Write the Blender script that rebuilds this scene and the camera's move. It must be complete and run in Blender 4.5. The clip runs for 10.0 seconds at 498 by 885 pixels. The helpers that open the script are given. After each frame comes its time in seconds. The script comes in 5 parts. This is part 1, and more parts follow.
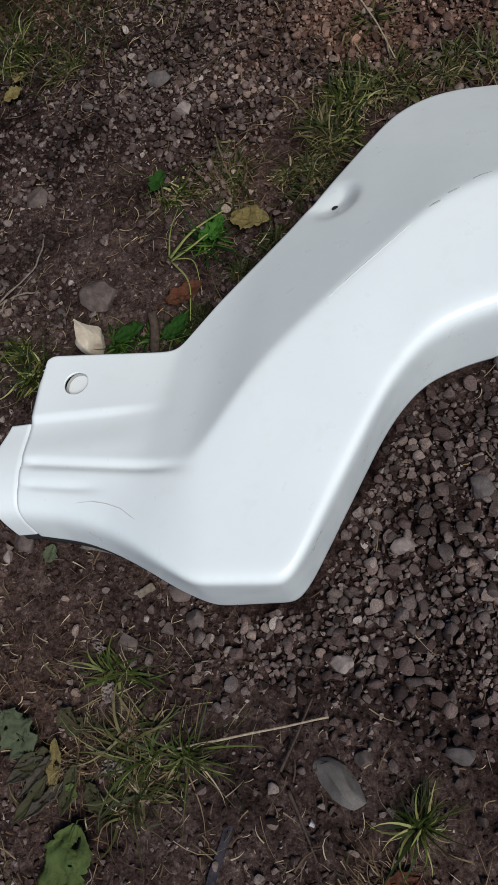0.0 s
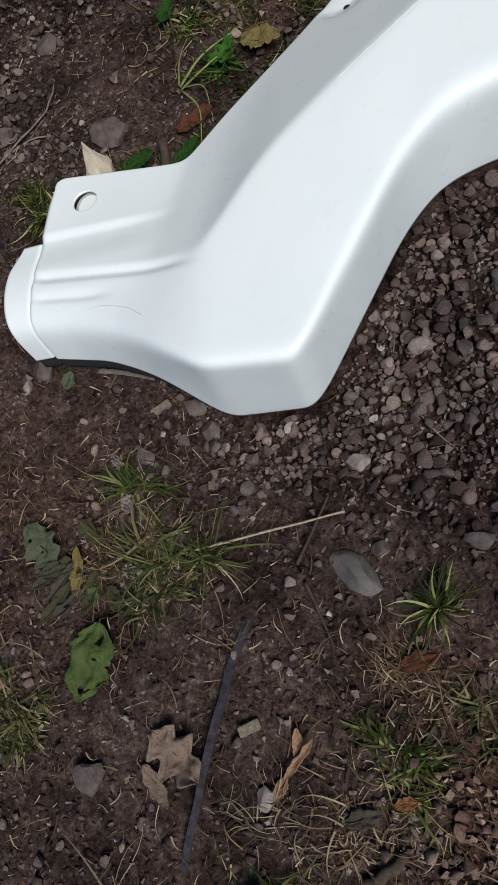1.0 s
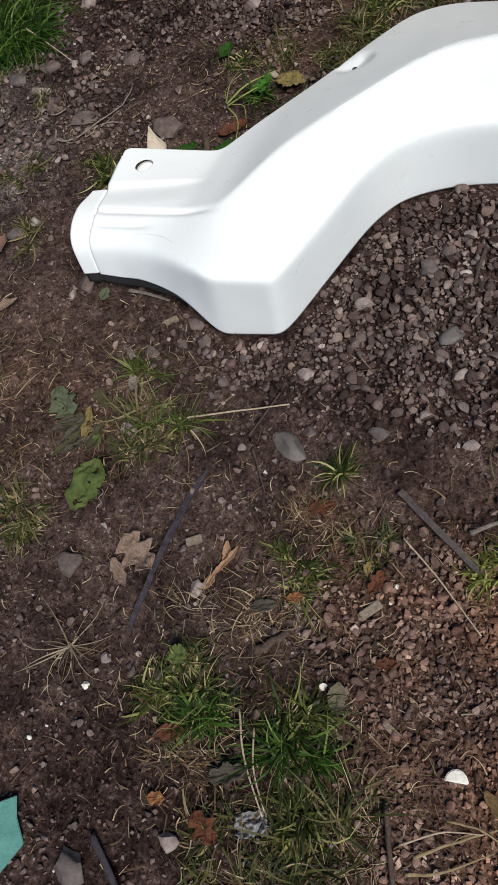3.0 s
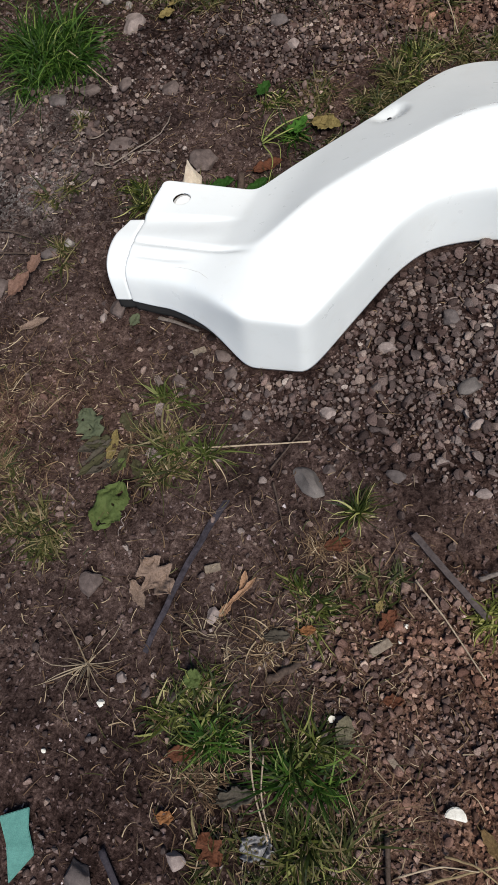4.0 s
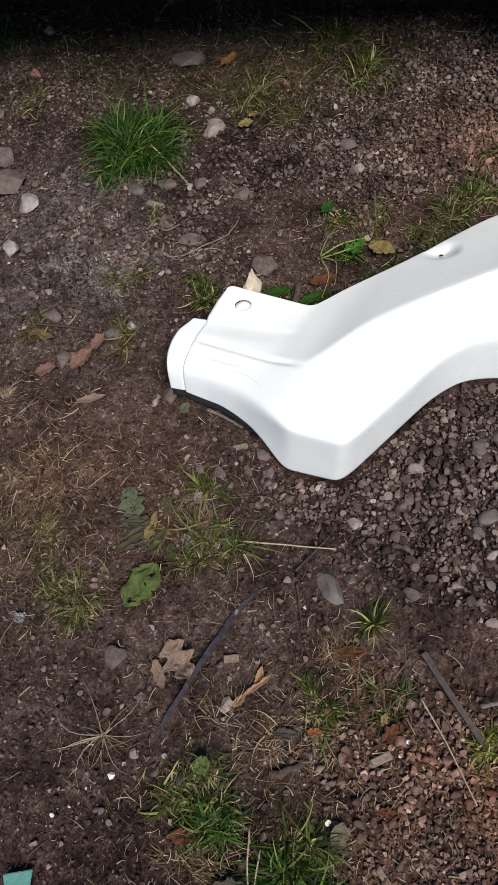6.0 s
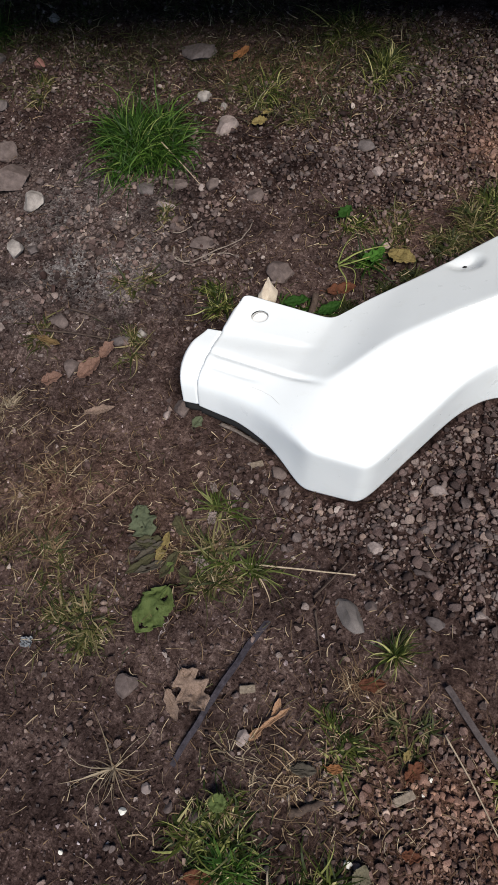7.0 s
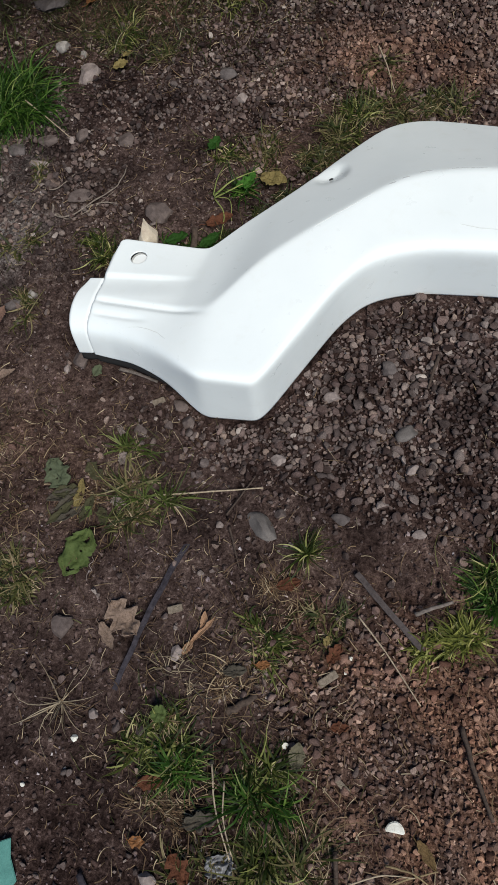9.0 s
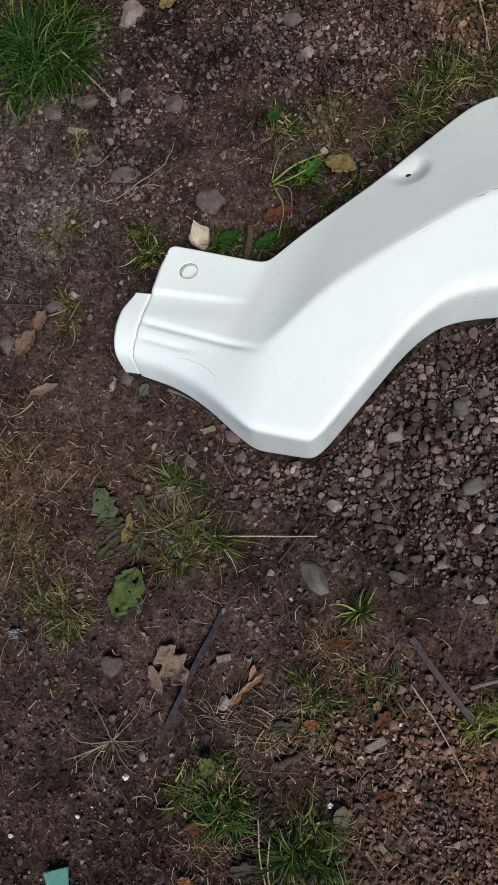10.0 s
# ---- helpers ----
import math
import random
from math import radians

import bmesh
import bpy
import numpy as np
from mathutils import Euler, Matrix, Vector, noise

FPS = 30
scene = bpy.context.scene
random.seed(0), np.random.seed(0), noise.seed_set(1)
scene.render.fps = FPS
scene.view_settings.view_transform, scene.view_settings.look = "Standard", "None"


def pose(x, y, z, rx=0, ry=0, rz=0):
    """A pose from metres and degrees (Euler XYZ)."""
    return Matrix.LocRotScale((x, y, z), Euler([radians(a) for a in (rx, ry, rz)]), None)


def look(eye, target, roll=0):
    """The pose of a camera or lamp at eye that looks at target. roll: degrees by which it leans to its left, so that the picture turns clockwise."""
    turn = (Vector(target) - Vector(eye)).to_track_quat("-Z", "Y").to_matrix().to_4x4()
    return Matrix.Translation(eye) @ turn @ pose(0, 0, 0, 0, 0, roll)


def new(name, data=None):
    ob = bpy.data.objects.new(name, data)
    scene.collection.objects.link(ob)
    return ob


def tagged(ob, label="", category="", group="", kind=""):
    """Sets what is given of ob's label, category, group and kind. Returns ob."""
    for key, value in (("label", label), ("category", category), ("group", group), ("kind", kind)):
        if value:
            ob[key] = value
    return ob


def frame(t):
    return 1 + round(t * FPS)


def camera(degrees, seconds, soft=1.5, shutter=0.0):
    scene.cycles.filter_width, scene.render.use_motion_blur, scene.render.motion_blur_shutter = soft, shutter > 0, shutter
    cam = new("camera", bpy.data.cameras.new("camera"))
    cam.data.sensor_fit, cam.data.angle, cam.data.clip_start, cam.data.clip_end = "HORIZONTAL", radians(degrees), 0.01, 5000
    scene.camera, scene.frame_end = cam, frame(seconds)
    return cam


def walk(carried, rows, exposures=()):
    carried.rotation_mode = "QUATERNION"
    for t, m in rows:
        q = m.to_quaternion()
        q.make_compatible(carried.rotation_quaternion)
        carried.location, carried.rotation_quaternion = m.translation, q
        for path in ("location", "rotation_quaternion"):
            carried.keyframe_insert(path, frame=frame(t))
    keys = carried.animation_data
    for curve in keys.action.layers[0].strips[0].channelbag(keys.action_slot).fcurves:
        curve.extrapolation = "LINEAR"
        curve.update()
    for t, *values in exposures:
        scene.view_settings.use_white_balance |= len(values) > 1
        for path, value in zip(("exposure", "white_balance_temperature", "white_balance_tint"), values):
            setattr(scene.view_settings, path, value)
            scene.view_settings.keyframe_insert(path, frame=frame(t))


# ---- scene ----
cam = camera(39.6, 10.0, 0.7)
SKY, SUN, VEHICLE_Y = 0.060, 3.5, 1.81
EXPOSURES = [(0.0, 0.05, 5700, 4), (0.8, 0.13, 5740, 4), (1.0, 0.16, 5760, 4), (1.2, 0.42, 5920, 5), (2.0, 0.47, 5960, 6), (4.0, 0.61, 6000, 7), (5.5, 0.65, 6030, 8), (8.0, 0.55, 5930, 7), (8.5, 0.45, 5840, 4), (9.0, 0.37, 5840, 3), (9.5, 0.30, 5870, 3), (10.0, 0.27, 5870, 3)]
PATH = [
    (0, (0.069, 0.344, 1.027), (-0.348, 1.027, -0.806), -33.6),
    (0.5, (0.049, 0.301, 1.038), (-0.353, 0.949, -0.811), -33.9),
    (0.8, (0.047, 0.223, 0.941), (-0.38, 0.874, -0.901), -36.3),
    (1, (0.092, 0.137, 0.932), (-0.46, 0.708, -0.904), -46.7),
    (1.1, (0.166, 0.114, 1.006), (-0.482, 0.689, -0.797), -51.0),
    (1.2, (0.165, 0.03, 1.07), (-0.446, 0.756, -0.691), -41.8),
    (1.3, (0.154, 0.035, 1.138), (-0.426, 0.76, -0.633), -36.4),
    (1.5, (0.157, 0.006, 1.071), (-0.317, 0.727, -0.734), -27.0),
    (2, (0.17, -0.211, 1.124), (-0.381, 0.623, -0.608), -27.8),
    (2.5, (0.208, -0.259, 1.154), (-0.336, 0.499, -0.614), -30.2),
    (2.7, (0.208, -0.251, 1.162), (-0.307, 0.488, -0.624), -28.8),
    (3.8, (0.172, -0.206, 1.205), (-0.316, 0.497, -0.602), -26.5),
    (4, (0.154, -0.212, 1.245), (-0.32, 0.527, -0.551), -22.6),
    (4.5, (0.121, -0.229, 1.349), (-0.3, 0.546, -0.446), -14.2),
    (5, (0.106, -0.229, 1.367), (-0.347, 0.569, -0.41), -14.0),
    (5.5, (0.104, -0.204, 1.4), (-0.387, 0.632, -0.35), -13.3),
    (5.7, (0.1, -0.192, 1.399), (-0.41, 0.655, -0.339), -13.8),
    (6.8, (0.045, -0.109, 1.395), (-0.452, 0.735, -0.349), -12.7),
    (7, (0.013, -0.105, 1.385), (-0.464, 0.719, -0.374), -12.1),
    (7.5, (0.027, -0.104, 1.407), (-0.483, 0.757, -0.325), -12.4),
    (8, (0.114, -0.119, 1.405), (-0.372, 0.79, -0.309), -14.8),
    (8.5, (0.196, -0.149, 1.385), (-0.237, 0.672, -0.387), -19.4),
    (9, (0.186, -0.142, 1.394), (-0.189, 0.591, -0.428), -18.8),
    (9.3, (0.253, -0.076, 1.496), (-0.27, 0.505, -0.344), -33.8),
    (9.5, (0.29, -0.011, 1.544), (-0.34, 0.515, -0.28), -40.8),
    (9.7, (0.226, 0.093, 1.526), (-0.348, 0.526, -0.34), -39.7),
    (10, (0.096, 0.218, 1.426), (-0.348, 0.574, -0.492), -40.0),
]
walk(cam, [(t, look(eye, target, roll)) for t, eye, target, roll in PATH], EXPOSURES)

# ---- sky and sun: dull daylight ----
world = bpy.data.worlds.new("sky")
scene.world = world
world.use_nodes = True
wn = world.node_tree
sky = wn.nodes.new("ShaderNodeTexSky")
sky.sky_type, sky.sun_disc = "NISHITA", False
sky.sun_elevation, sky.sun_rotation = radians(55), radians(138)
sky.air_density, sky.dust_density, sky.ozone_density = 1.0, 0.6, 3.0
wn.links.new(sky.outputs[0], wn.nodes["Background"].inputs[0])
wn.nodes["Background"].inputs[1].default_value = SKY
sun = new("sun", bpy.data.lights.new("sun", "SUN"))
sun.data.energy, sun.data.angle, sun.data.color = SUN, radians(26), (1.0, 0.905, 0.765)
sun.matrix_world = look((2.30, -2.56, 4.91), (0, 0, 0))


# ---- materials ----
def material(name, rough=0.6, metal=0.0, coat=0.0, spec=0.5):
    m = bpy.data.materials.new(name)
    m.use_nodes = True
    b = m.node_tree.nodes["Principled BSDF"]
    b.inputs["Roughness"].default_value, b.inputs["Metallic"].default_value = rough, metal
    b.inputs["Coat Weight"].default_value, b.inputs["Specular IOR Level"].default_value = coat, spec
    return m


def node(m, kind, **values):
    n = m.node_tree.nodes.new("ShaderNode" + kind)
    for key, value in values.items():
        n.inputs[key.replace("_", " ")].default_value = value
    return n


def link(m, a, b):
    m.node_tree.links.new(a, b)


def noise_tex(m, scale, detail=4, rough=0.6, coords=None):
    n = node(m, "TexNoise", Scale=scale, Detail=detail, Roughness=rough)
    if coords is None:
        coords = node(m, "NewGeometry").outputs["Position"]
    link(m, coords, n.inputs["Vector"])
    return n.outputs["Fac"]


def ramp(m, fac, stops, constant=False):
    r = node(m, "ValToRGB")
    e = r.color_ramp.elements
    if constant:
        r.color_ramp.interpolation = "CONSTANT"
    while len(e) < len(stops):
        e.new(0.5)
    for slot, (at, colour) in zip(e, stops):
        slot.position, slot.color = at, (*colour, 1)
    link(m, fac, r.inputs["Fac"])
    return r.outputs["Color"]


def mix(m, fac, a, b, way="MIX"):
    n = node(m, "Mix")
    n.data_type, n.blend_type, n.clamp_factor = "RGBA", way, True
    for socket, value in ((n.inputs[0], fac), (n.inputs[6], a), (n.inputs[7], b)):
        if isinstance(value, (int, float)):
            socket.default_value = value
        elif isinstance(value, tuple):
            socket.default_value = (*value, 1)
        else:
            link(m, value, socket)
    return n.outputs[2]


def finish(m, colour, bump=None, strength=0.3, distance=0.002, rough=None):
    b = m.node_tree.nodes["Principled BSDF"]
    if isinstance(colour, tuple):
        b.inputs["Base Color"].default_value = (*colour, 1)
    else:
        link(m, colour, b.inputs["Base Color"])
    if bump is not None:
        n = node(m, "Bump", Strength=strength, Distance=distance)
        link(m, bump, n.inputs["Height"])
        link(m, n.outputs[0], b.inputs["Normal"])
    if rough is not None:
        link(m, rough, b.inputs["Roughness"])
    return m


def attribute(m, name):
    n = node(m, "Attribute")
    n.attribute_name = name
    return n.outputs["Fac"]


def island(m):
    return node(m, "NewGeometry").outputs["Random Per Island"]


def damp(m):
    """Damp and dry patches of the yard, a hand to a forearm wide."""
    return ramp(m, noise_tex(m, 6.5, 6, 0.62), [(0.36, (0.27, 0.25, 0.255)), (0.5, (0.58, 0.55, 0.55)), (0.64, (0.86, 0.83, 0.82))])


def soil_material():
    m = material("damp_soil", 0.9, spec=0.03)
    fine, lumps = noise_tex(m, 150, 10, 0.8), noise_tex(m, 46, 9, 0.75)
    both = mix(m, 0.45, fine, lumps)
    # The darker ramp also paints shade into soil pits and gaps between stones.
    shade_soil = ramp(m, both, [(0.40, (0.0095, 0.0056, 0.0050)), (0.46, (0.029, 0.0178, 0.0157)), (0.53, (0.074, 0.0480, 0.0425)), (0.59, (0.165, 0.115, 0.102)), (0.66, (0.44, 0.33, 0.30))])
    trodden = ramp(m, both, [(0.40, (0.022, 0.0140, 0.0122)), (0.46, (0.060, 0.0395, 0.0347)), (0.53, (0.120, 0.0835, 0.0740)), (0.59, (0.220, 0.162, 0.145)), (0.66, (0.48, 0.375, 0.34))])
    c = mix(m, attribute(m, "bare"), shade_soil, trodden)
    c = mix(m, 1.0, c, damp(m), "MULTIPLY")
    rust = ramp(m, both, [(0.42, (0.028, 0.0135, 0.0092)), (0.50, (0.125, 0.066, 0.044)), (0.58, (0.34, 0.195, 0.135))])
    c = mix(m, attribute(m, "rust"), c, rust)
    dusty = ramp(m, both, [(0.42, (0.032, 0.0265, 0.0255)), (0.50, (0.125, 0.1085, 0.1060)), (0.59, (0.42, 0.385, 0.375))])
    c = mix(m, attribute(m, "dust"), c, dusty)
    return finish(m, c, both, 0.9, 0.010)


def stone_material(name, stops, rough=0.8, grain=420.0):
    m = material(name, rough, spec=0.05)
    c = ramp(m, island(m), stops)
    c = mix(m, 0.65, c, ramp(m, noise_tex(m, grain, 5, 0.75), [(0.34, (0.16, 0.15, 0.15)), (0.66, (0.82, 0.80, 0.79))]), "OVERLAY")
    c = mix(m, 1.0, c, damp(m), "MULTIPLY")
    c = mix(m, attribute(m, "rust"), c, mix(m, 1.0, c, (1.72, 1.24, 0.92), "MULTIPLY"))
    return finish(m, c, noise_tex(m, grain * 0.8, 5, 0.7), 0.5, 0.002)


def rock_material(name, light, dark, scale=60.0, rough=0.75):
    m = material(name, rough, spec=0.14)
    coords = node(m, "TexCoord").outputs["Object"]
    c = ramp(m, noise_tex(m, scale, 6, 0.65, coords), [(0.32, dark), (0.68, light)])
    c = mix(m, 0.35, c, ramp(m, noise_tex(m, 500, 3, 0.7), [(0.35, (0.3, 0.3, 0.3)), (0.7, (0.75, 0.73, 0.7))]), "OVERLAY")
    return finish(m, c, noise_tex(m, 260, 6, 0.7), 0.45, 0.003)


def plant_material(name, stops, rough=0.55, through_light=0.25):
    m = material(name, rough, spec=0.18)
    c = ramp(m, island(m), stops)
    c = mix(m, 0.3, c, ramp(m, noise_tex(m, 180, 4), [(0.3, (0.3, 0.3, 0.3)), (0.7, (0.75, 0.75, 0.7))]), "OVERLAY")
    finish(m, c)
    b, out = m.node_tree.nodes["Principled BSDF"], m.node_tree.nodes["Material Output"]
    t, s = node(m, "BsdfTranslucent"), node(m, "MixShader", Fac=through_light)
    link(m, c, t.inputs[0])
    link(m, b.outputs[0], s.inputs[1])
    link(m, t.outputs[0], s.inputs[2])
    link(m, s.outputs[0], out.inputs[0])
    return m


def leaf_material(name, light, dark, veins, rough=0.55):
    m = material(name, rough + 0.15, spec=0.14)
    coords = node(m, "TexCoord").outputs["Object"]
    c = ramp(m, noise_tex(m, 38, 8, 0.75, coords), [(0.38, dark), (0.60, light)])
    c = mix(m, 0.55, c, ramp(m, noise_tex(m, 260, 5, 0.75, coords), [(0.38, veins), (0.6, light)]))
    spots = ramp(m, noise_tex(m, 75, 6, 0.7, coords), [(0.60, (1, 1, 1)), (0.70, (0.35, 0.28, 0.22))])
    c = mix(m, 0.8, c, spots, "MULTIPLY")
    return finish(m, c, noise_tex(m, 120, 7, 0.75, coords), 0.8, 0.004)


def moulding_material():
    m = material("white_gelcoat", 0.32, coat=0.25, spec=0.5)
    c = ramp(m, noise_tex(m, 6, 5), [(0.3, (0.770, 0.786, 0.794)), (0.7, (0.808, 0.820, 0.824))])
    specks = ramp(m, noise_tex(m, 140, 6, 0.75), [(0.72, (1, 1, 1)), (0.80, (0.80, 0.77, 0.72))])
    c = mix(m, 0.5, c, specks, "MULTIPLY")
    smear = ramp(m, noise_tex(m, 22, 6, 0.7), [(0.55, (1, 1, 1)), (0.78, (0.90, 0.88, 0.84))])
    c = mix(m, 0.45, c, smear, "MULTIPLY")
    gloss = ramp(m, noise_tex(m, 30, 5), [(0.3, (0.26, 0.26, 0.26)), (0.7, (0.42, 0.42, 0.42))])
    return finish(m, c, noise_tex(m, 18, 3), 0.04, 0.004, gloss)


SOIL = soil_material()
GRAVEL = stone_material("gravel", [(0.0, (0.042, 0.0285, 0.0265)), (0.16, (0.105, 0.0840, 0.0790)), (0.30, (0.100, 0.0670, 0.0590)), (0.44, (0.165, 0.1230, 0.1150)), (0.56, (0.150, 0.1260, 0.1200)),
                                   (0.70, (0.225, 0.1650, 0.1480)), (0.82, (0.215, 0.1820, 0.1700)), (0.92, (0.290, 0.2200, 0.1840)), (0.98, (0.36, 0.3050, 0.2800)), (1.0, (0.50, 0.4400, 0.4000))])
GRIT = stone_material("grit", [(0.0, (0.0240, 0.0150, 0.0140)), (0.45, (0.0720, 0.0480, 0.0450)), (0.66, (0.1250, 0.0880, 0.0850)),
                               (0.88, (0.2400, 0.1850, 0.1875)), (0.96, (0.4000, 0.3300, 0.3379)), (1.0, (0.6600, 0.6100, 0.6322))])
CLOD = stone_material("soil_clods", [(0.0, (0.030, 0.0190, 0.0172)), (0.5, (0.080, 0.0535, 0.0480)), (0.8, (0.140, 0.0980, 0.0890)), (1.0, (0.2400, 0.1790, 0.1640))], 0.95, 600.0)
WHITE = moulding_material()
PLUG = finish(material("pale_plug", 0.5), (0.70, 0.695, 0.70))
# Black for the dark of the screw hole and the shade under the stub.
SHADE_BLACK = finish(material("shade_black", 0.8), (0.012, 0.011, 0.011))
MARK = finish(material("scuff", 0.7), (0.38, 0.38, 0.385))
CRACK = finish(material("hairline_crack", 0.7), (0.64, 0.635, 0.63))
GREEN = plant_material("green_grass", [(0.0, (0.011, 0.019, 0.003)), (0.4, (0.027, 0.038, 0.006)), (0.70, (0.085, 0.095, 0.020)),
                                       (0.88, (0.25, 0.25, 0.085)), (1.0, (0.40, 0.35, 0.18))])
LUSH = plant_material("lush_grass", [(0.0, (0.008, 0.022, 0.002)), (0.45, (0.018, 0.046, 0.005)), (0.75, (0.042, 0.088, 0.011)), (0.92, (0.100, 0.155, 0.028)), (1.0, (0.20, 0.23, 0.075))])
BRIGHT = plant_material("yellow_green_grass", [(0.0, (0.040, 0.048, 0.008)), (0.5, (0.120, 0.128, 0.026)), (0.85, (0.24, 0.235, 0.06)), (1.0, (0.40, 0.36, 0.15))])
FRESH_GRASS = plant_material("fresh_grass", [(0.0, (0.022, 0.034, 0.005)), (0.45, (0.062, 0.080, 0.016)), (0.8, (0.135, 0.148, 0.042)), (1.0, (0.30, 0.28, 0.13))])
OLIVE = plant_material("tired_grass", [(0.0, (0.018, 0.024, 0.006)), (0.35, (0.036, 0.042, 0.011)), (0.65, (0.088, 0.082, 0.027)),
                                       (0.85, (0.151, 0.124, 0.060)), (1.0, (0.249, 0.201, 0.111))])
MOSSY = plant_material("moss_brown_grass", [(0.0, (0.022, 0.019, 0.007)), (0.4, (0.050, 0.042, 0.014)), (0.75, (0.100, 0.072, 0.030)), (1.0, (0.24, 0.175, 0.09))], 0.7)
WEEDS = plant_material("shade_weeds", [(0.0, (0.014, 0.018, 0.005)), (0.5, (0.030, 0.036, 0.010)), (0.85, (0.060, 0.062, 0.020)), (0.96, (0.15, 0.13, 0.06)), (1.0, (0.36, 0.32, 0.24))])
BLEACHED = plant_material("bleached_straw", [(0.0, (0.10, 0.075, 0.052)), (0.5, (0.19, 0.145, 0.10)), (1.0, (0.32, 0.26, 0.19))], 0.7, 0.1)
STRAW = plant_material("dry_straw", [(0.0, (0.040, 0.022, 0.014)), (0.35, (0.090, 0.055, 0.032)), (0.7, (0.180, 0.120, 0.070)), (1.0, (0.38, 0.30, 0.205))], 0.7, 0.1)


# ---- small tools ----
def mesh_object(name, verts, faces, mat, smooth=False, rust=None):
    me = bpy.data.meshes.new(name)
    me.from_pydata([tuple(v) for v in verts], [], [tuple(f) for f in faces])
    me.materials.append(mat)
    if smooth:
        me.polygons.foreach_set("use_smooth", [True] * len(me.polygons))
    if rust is not None:
        me.attributes.new("rust", "FLOAT", "POINT").data.foreach_set("value", np.asarray(rust, dtype=np.float32))
    me.update()
    return new(name, me)


def heap(name, verts, faces, mat, smooth=False, rust=None):
    """One mesh of many small pieces from arrays; faces all have the same number of corners."""
    verts, faces = np.asarray(verts, dtype=np.float32), np.asarray(faces, dtype=np.int32)
    me = bpy.data.meshes.new(name)
    me.vertices.add(len(verts))
    me.vertices.foreach_set("co", verts.ravel())
    me.loops.add(faces.size)
    me.loops.foreach_set("vertex_index", faces.ravel())
    me.polygons.add(len(faces))
    me.polygons.foreach_set("loop_start", np.arange(len(faces), dtype=np.int32) * faces.shape[1])
    me.polygons.foreach_set("use_smooth", np.full(len(faces), smooth))
    if rust is not None:
        me.attributes.new("rust", "FLOAT", "POINT").data.foreach_set("value", np.asarray(rust, dtype=np.float32))
    me.materials.append(mat)
    me.update(calc_edges=True)
    me.validate()
    return new(name, me)


def part(name, bm, mat, parent, label=""):
    me = bpy.data.meshes.new(name)
    bm.to_mesh(me)
    bm.free()
    me.materials.append(mat)
    ob = new(name, me)
    ob.parent = parent
    return tagged(ob, label)


LATTICE = np.random.RandomState(5).rand(256, 256)


def value_noise(x, y, size, shift=0):
    x, y = np.asarray(x, float) / size + 37.3 * shift + 500, np.asarray(y, float) / size + 11.7 * shift + 500
    i, j = np.floor(x).astype(int), np.floor(y).astype(int)
    u, v = x - i, y - j
    u, v = u * u * (3 - 2 * u), v * v * (3 - 2 * v)
    at = lambda a, b: LATTICE[a % 256, b % 256]
    return (at(i, j) * (1 - u) + at(i + 1, j) * u) * (1 - v) + (at(i, j + 1) * (1 - u) + at(i + 1, j + 1) * u) * v - 0.5


def level(x, y):
    """The ground's height."""
    near = np.exp(-((np.asarray(x) + 0.4) ** 2 + (np.asarray(y) - 0.8) ** 2) / 12)
    h = 0.010 * value_noise(x, y, 0.42, 1) + 0.008 * value_noise(x, y, 0.13, 2) + 0.010 * value_noise(x, y, 0.05, 3) + 0.005 * value_noise(x, y, 0.021, 4)
    return h * near - 0.003


def step(x, a, b):
    t = np.clip((x - a) / (b - a), 0, 1)
    return t * t * (3 - 2 * t)


def blobs(x, y, spots):
    total = np.zeros(np.shape(x))
    for cx, cy, rx, ry, weight in spots:
        total = total + weight * np.exp(-(((x - cx) / rx) ** 2 + ((y - cy) / ry) ** 2))
    return total


# where gravel lies thick, and bare earth between
STONY = [(0.10, 0.50, 0.26, 0.20, 1.0), (0.42, 0.55, 0.30, 0.30, 1.1), (0.36, -0.22, 0.22, 0.30, 0.9), (0.20, -0.08, 0.13, 0.12, 0.6),
         (-0.22, 1.48, 0.28, 0.22, 0.9), (0.22, 1.68, 0.42, 0.32, 1.0), (-0.62, 1.32, 0.25, 0.22, 0.40), (-1.15, 1.10, 0.35, 0.30, 0.38), (-0.72, 1.08, 0.20, 0.14, 0.30),
         (-0.10, 0.42, 0.10, 0.08, 0.6), (-1.45, 1.65, 0.35, 0.25, 0.35), (0.12, 2.0, 0.5, 0.25, 0.9), (-0.02, -0.08, 0.12, 0.10, 0.25)]
BARE = [(0.10, 1.43, 0.20, 0.06, 0.8), (-0.06, 1.28, 0.13, 0.08, 0.7), (-0.13, 0.15, 0.11, 0.12, 0.9), (-0.43, -0.28, 0.25, 0.20, 0.5), (0.25, 0.19, 0.10, 0.06, 0.7), (-0.48, 1.24, 0.16, 0.14, 0.7), (-0.65, 0.40, 0.25, 0.25, 0.3)]
RUSTY = [(0.28, -0.20, 0.20, 0.28, 0.45), (0.47, -0.18, 0.18, 0.34, 0.9), (0.26, 1.62, 0.32, 0.20, 0.50), (0.04, 1.60, 0.20, 0.13, 0.4), (0.12, -0.02, 0.10, 0.10, 0.30), (-0.75, 0.30, 0.22, 0.18, 0.22), (-0.16, 1.26, 0.12, 0.10, 0.25), (0.05, 0.10, 0.07, 0.05, 0.25), (-0.84, 1.86, 0.10, 0.08, 0.45), (-0.60, 1.84, 0.09, 0.08, 0.5), (-0.62, 0.35, 0.25, 0.2, 0.15)]


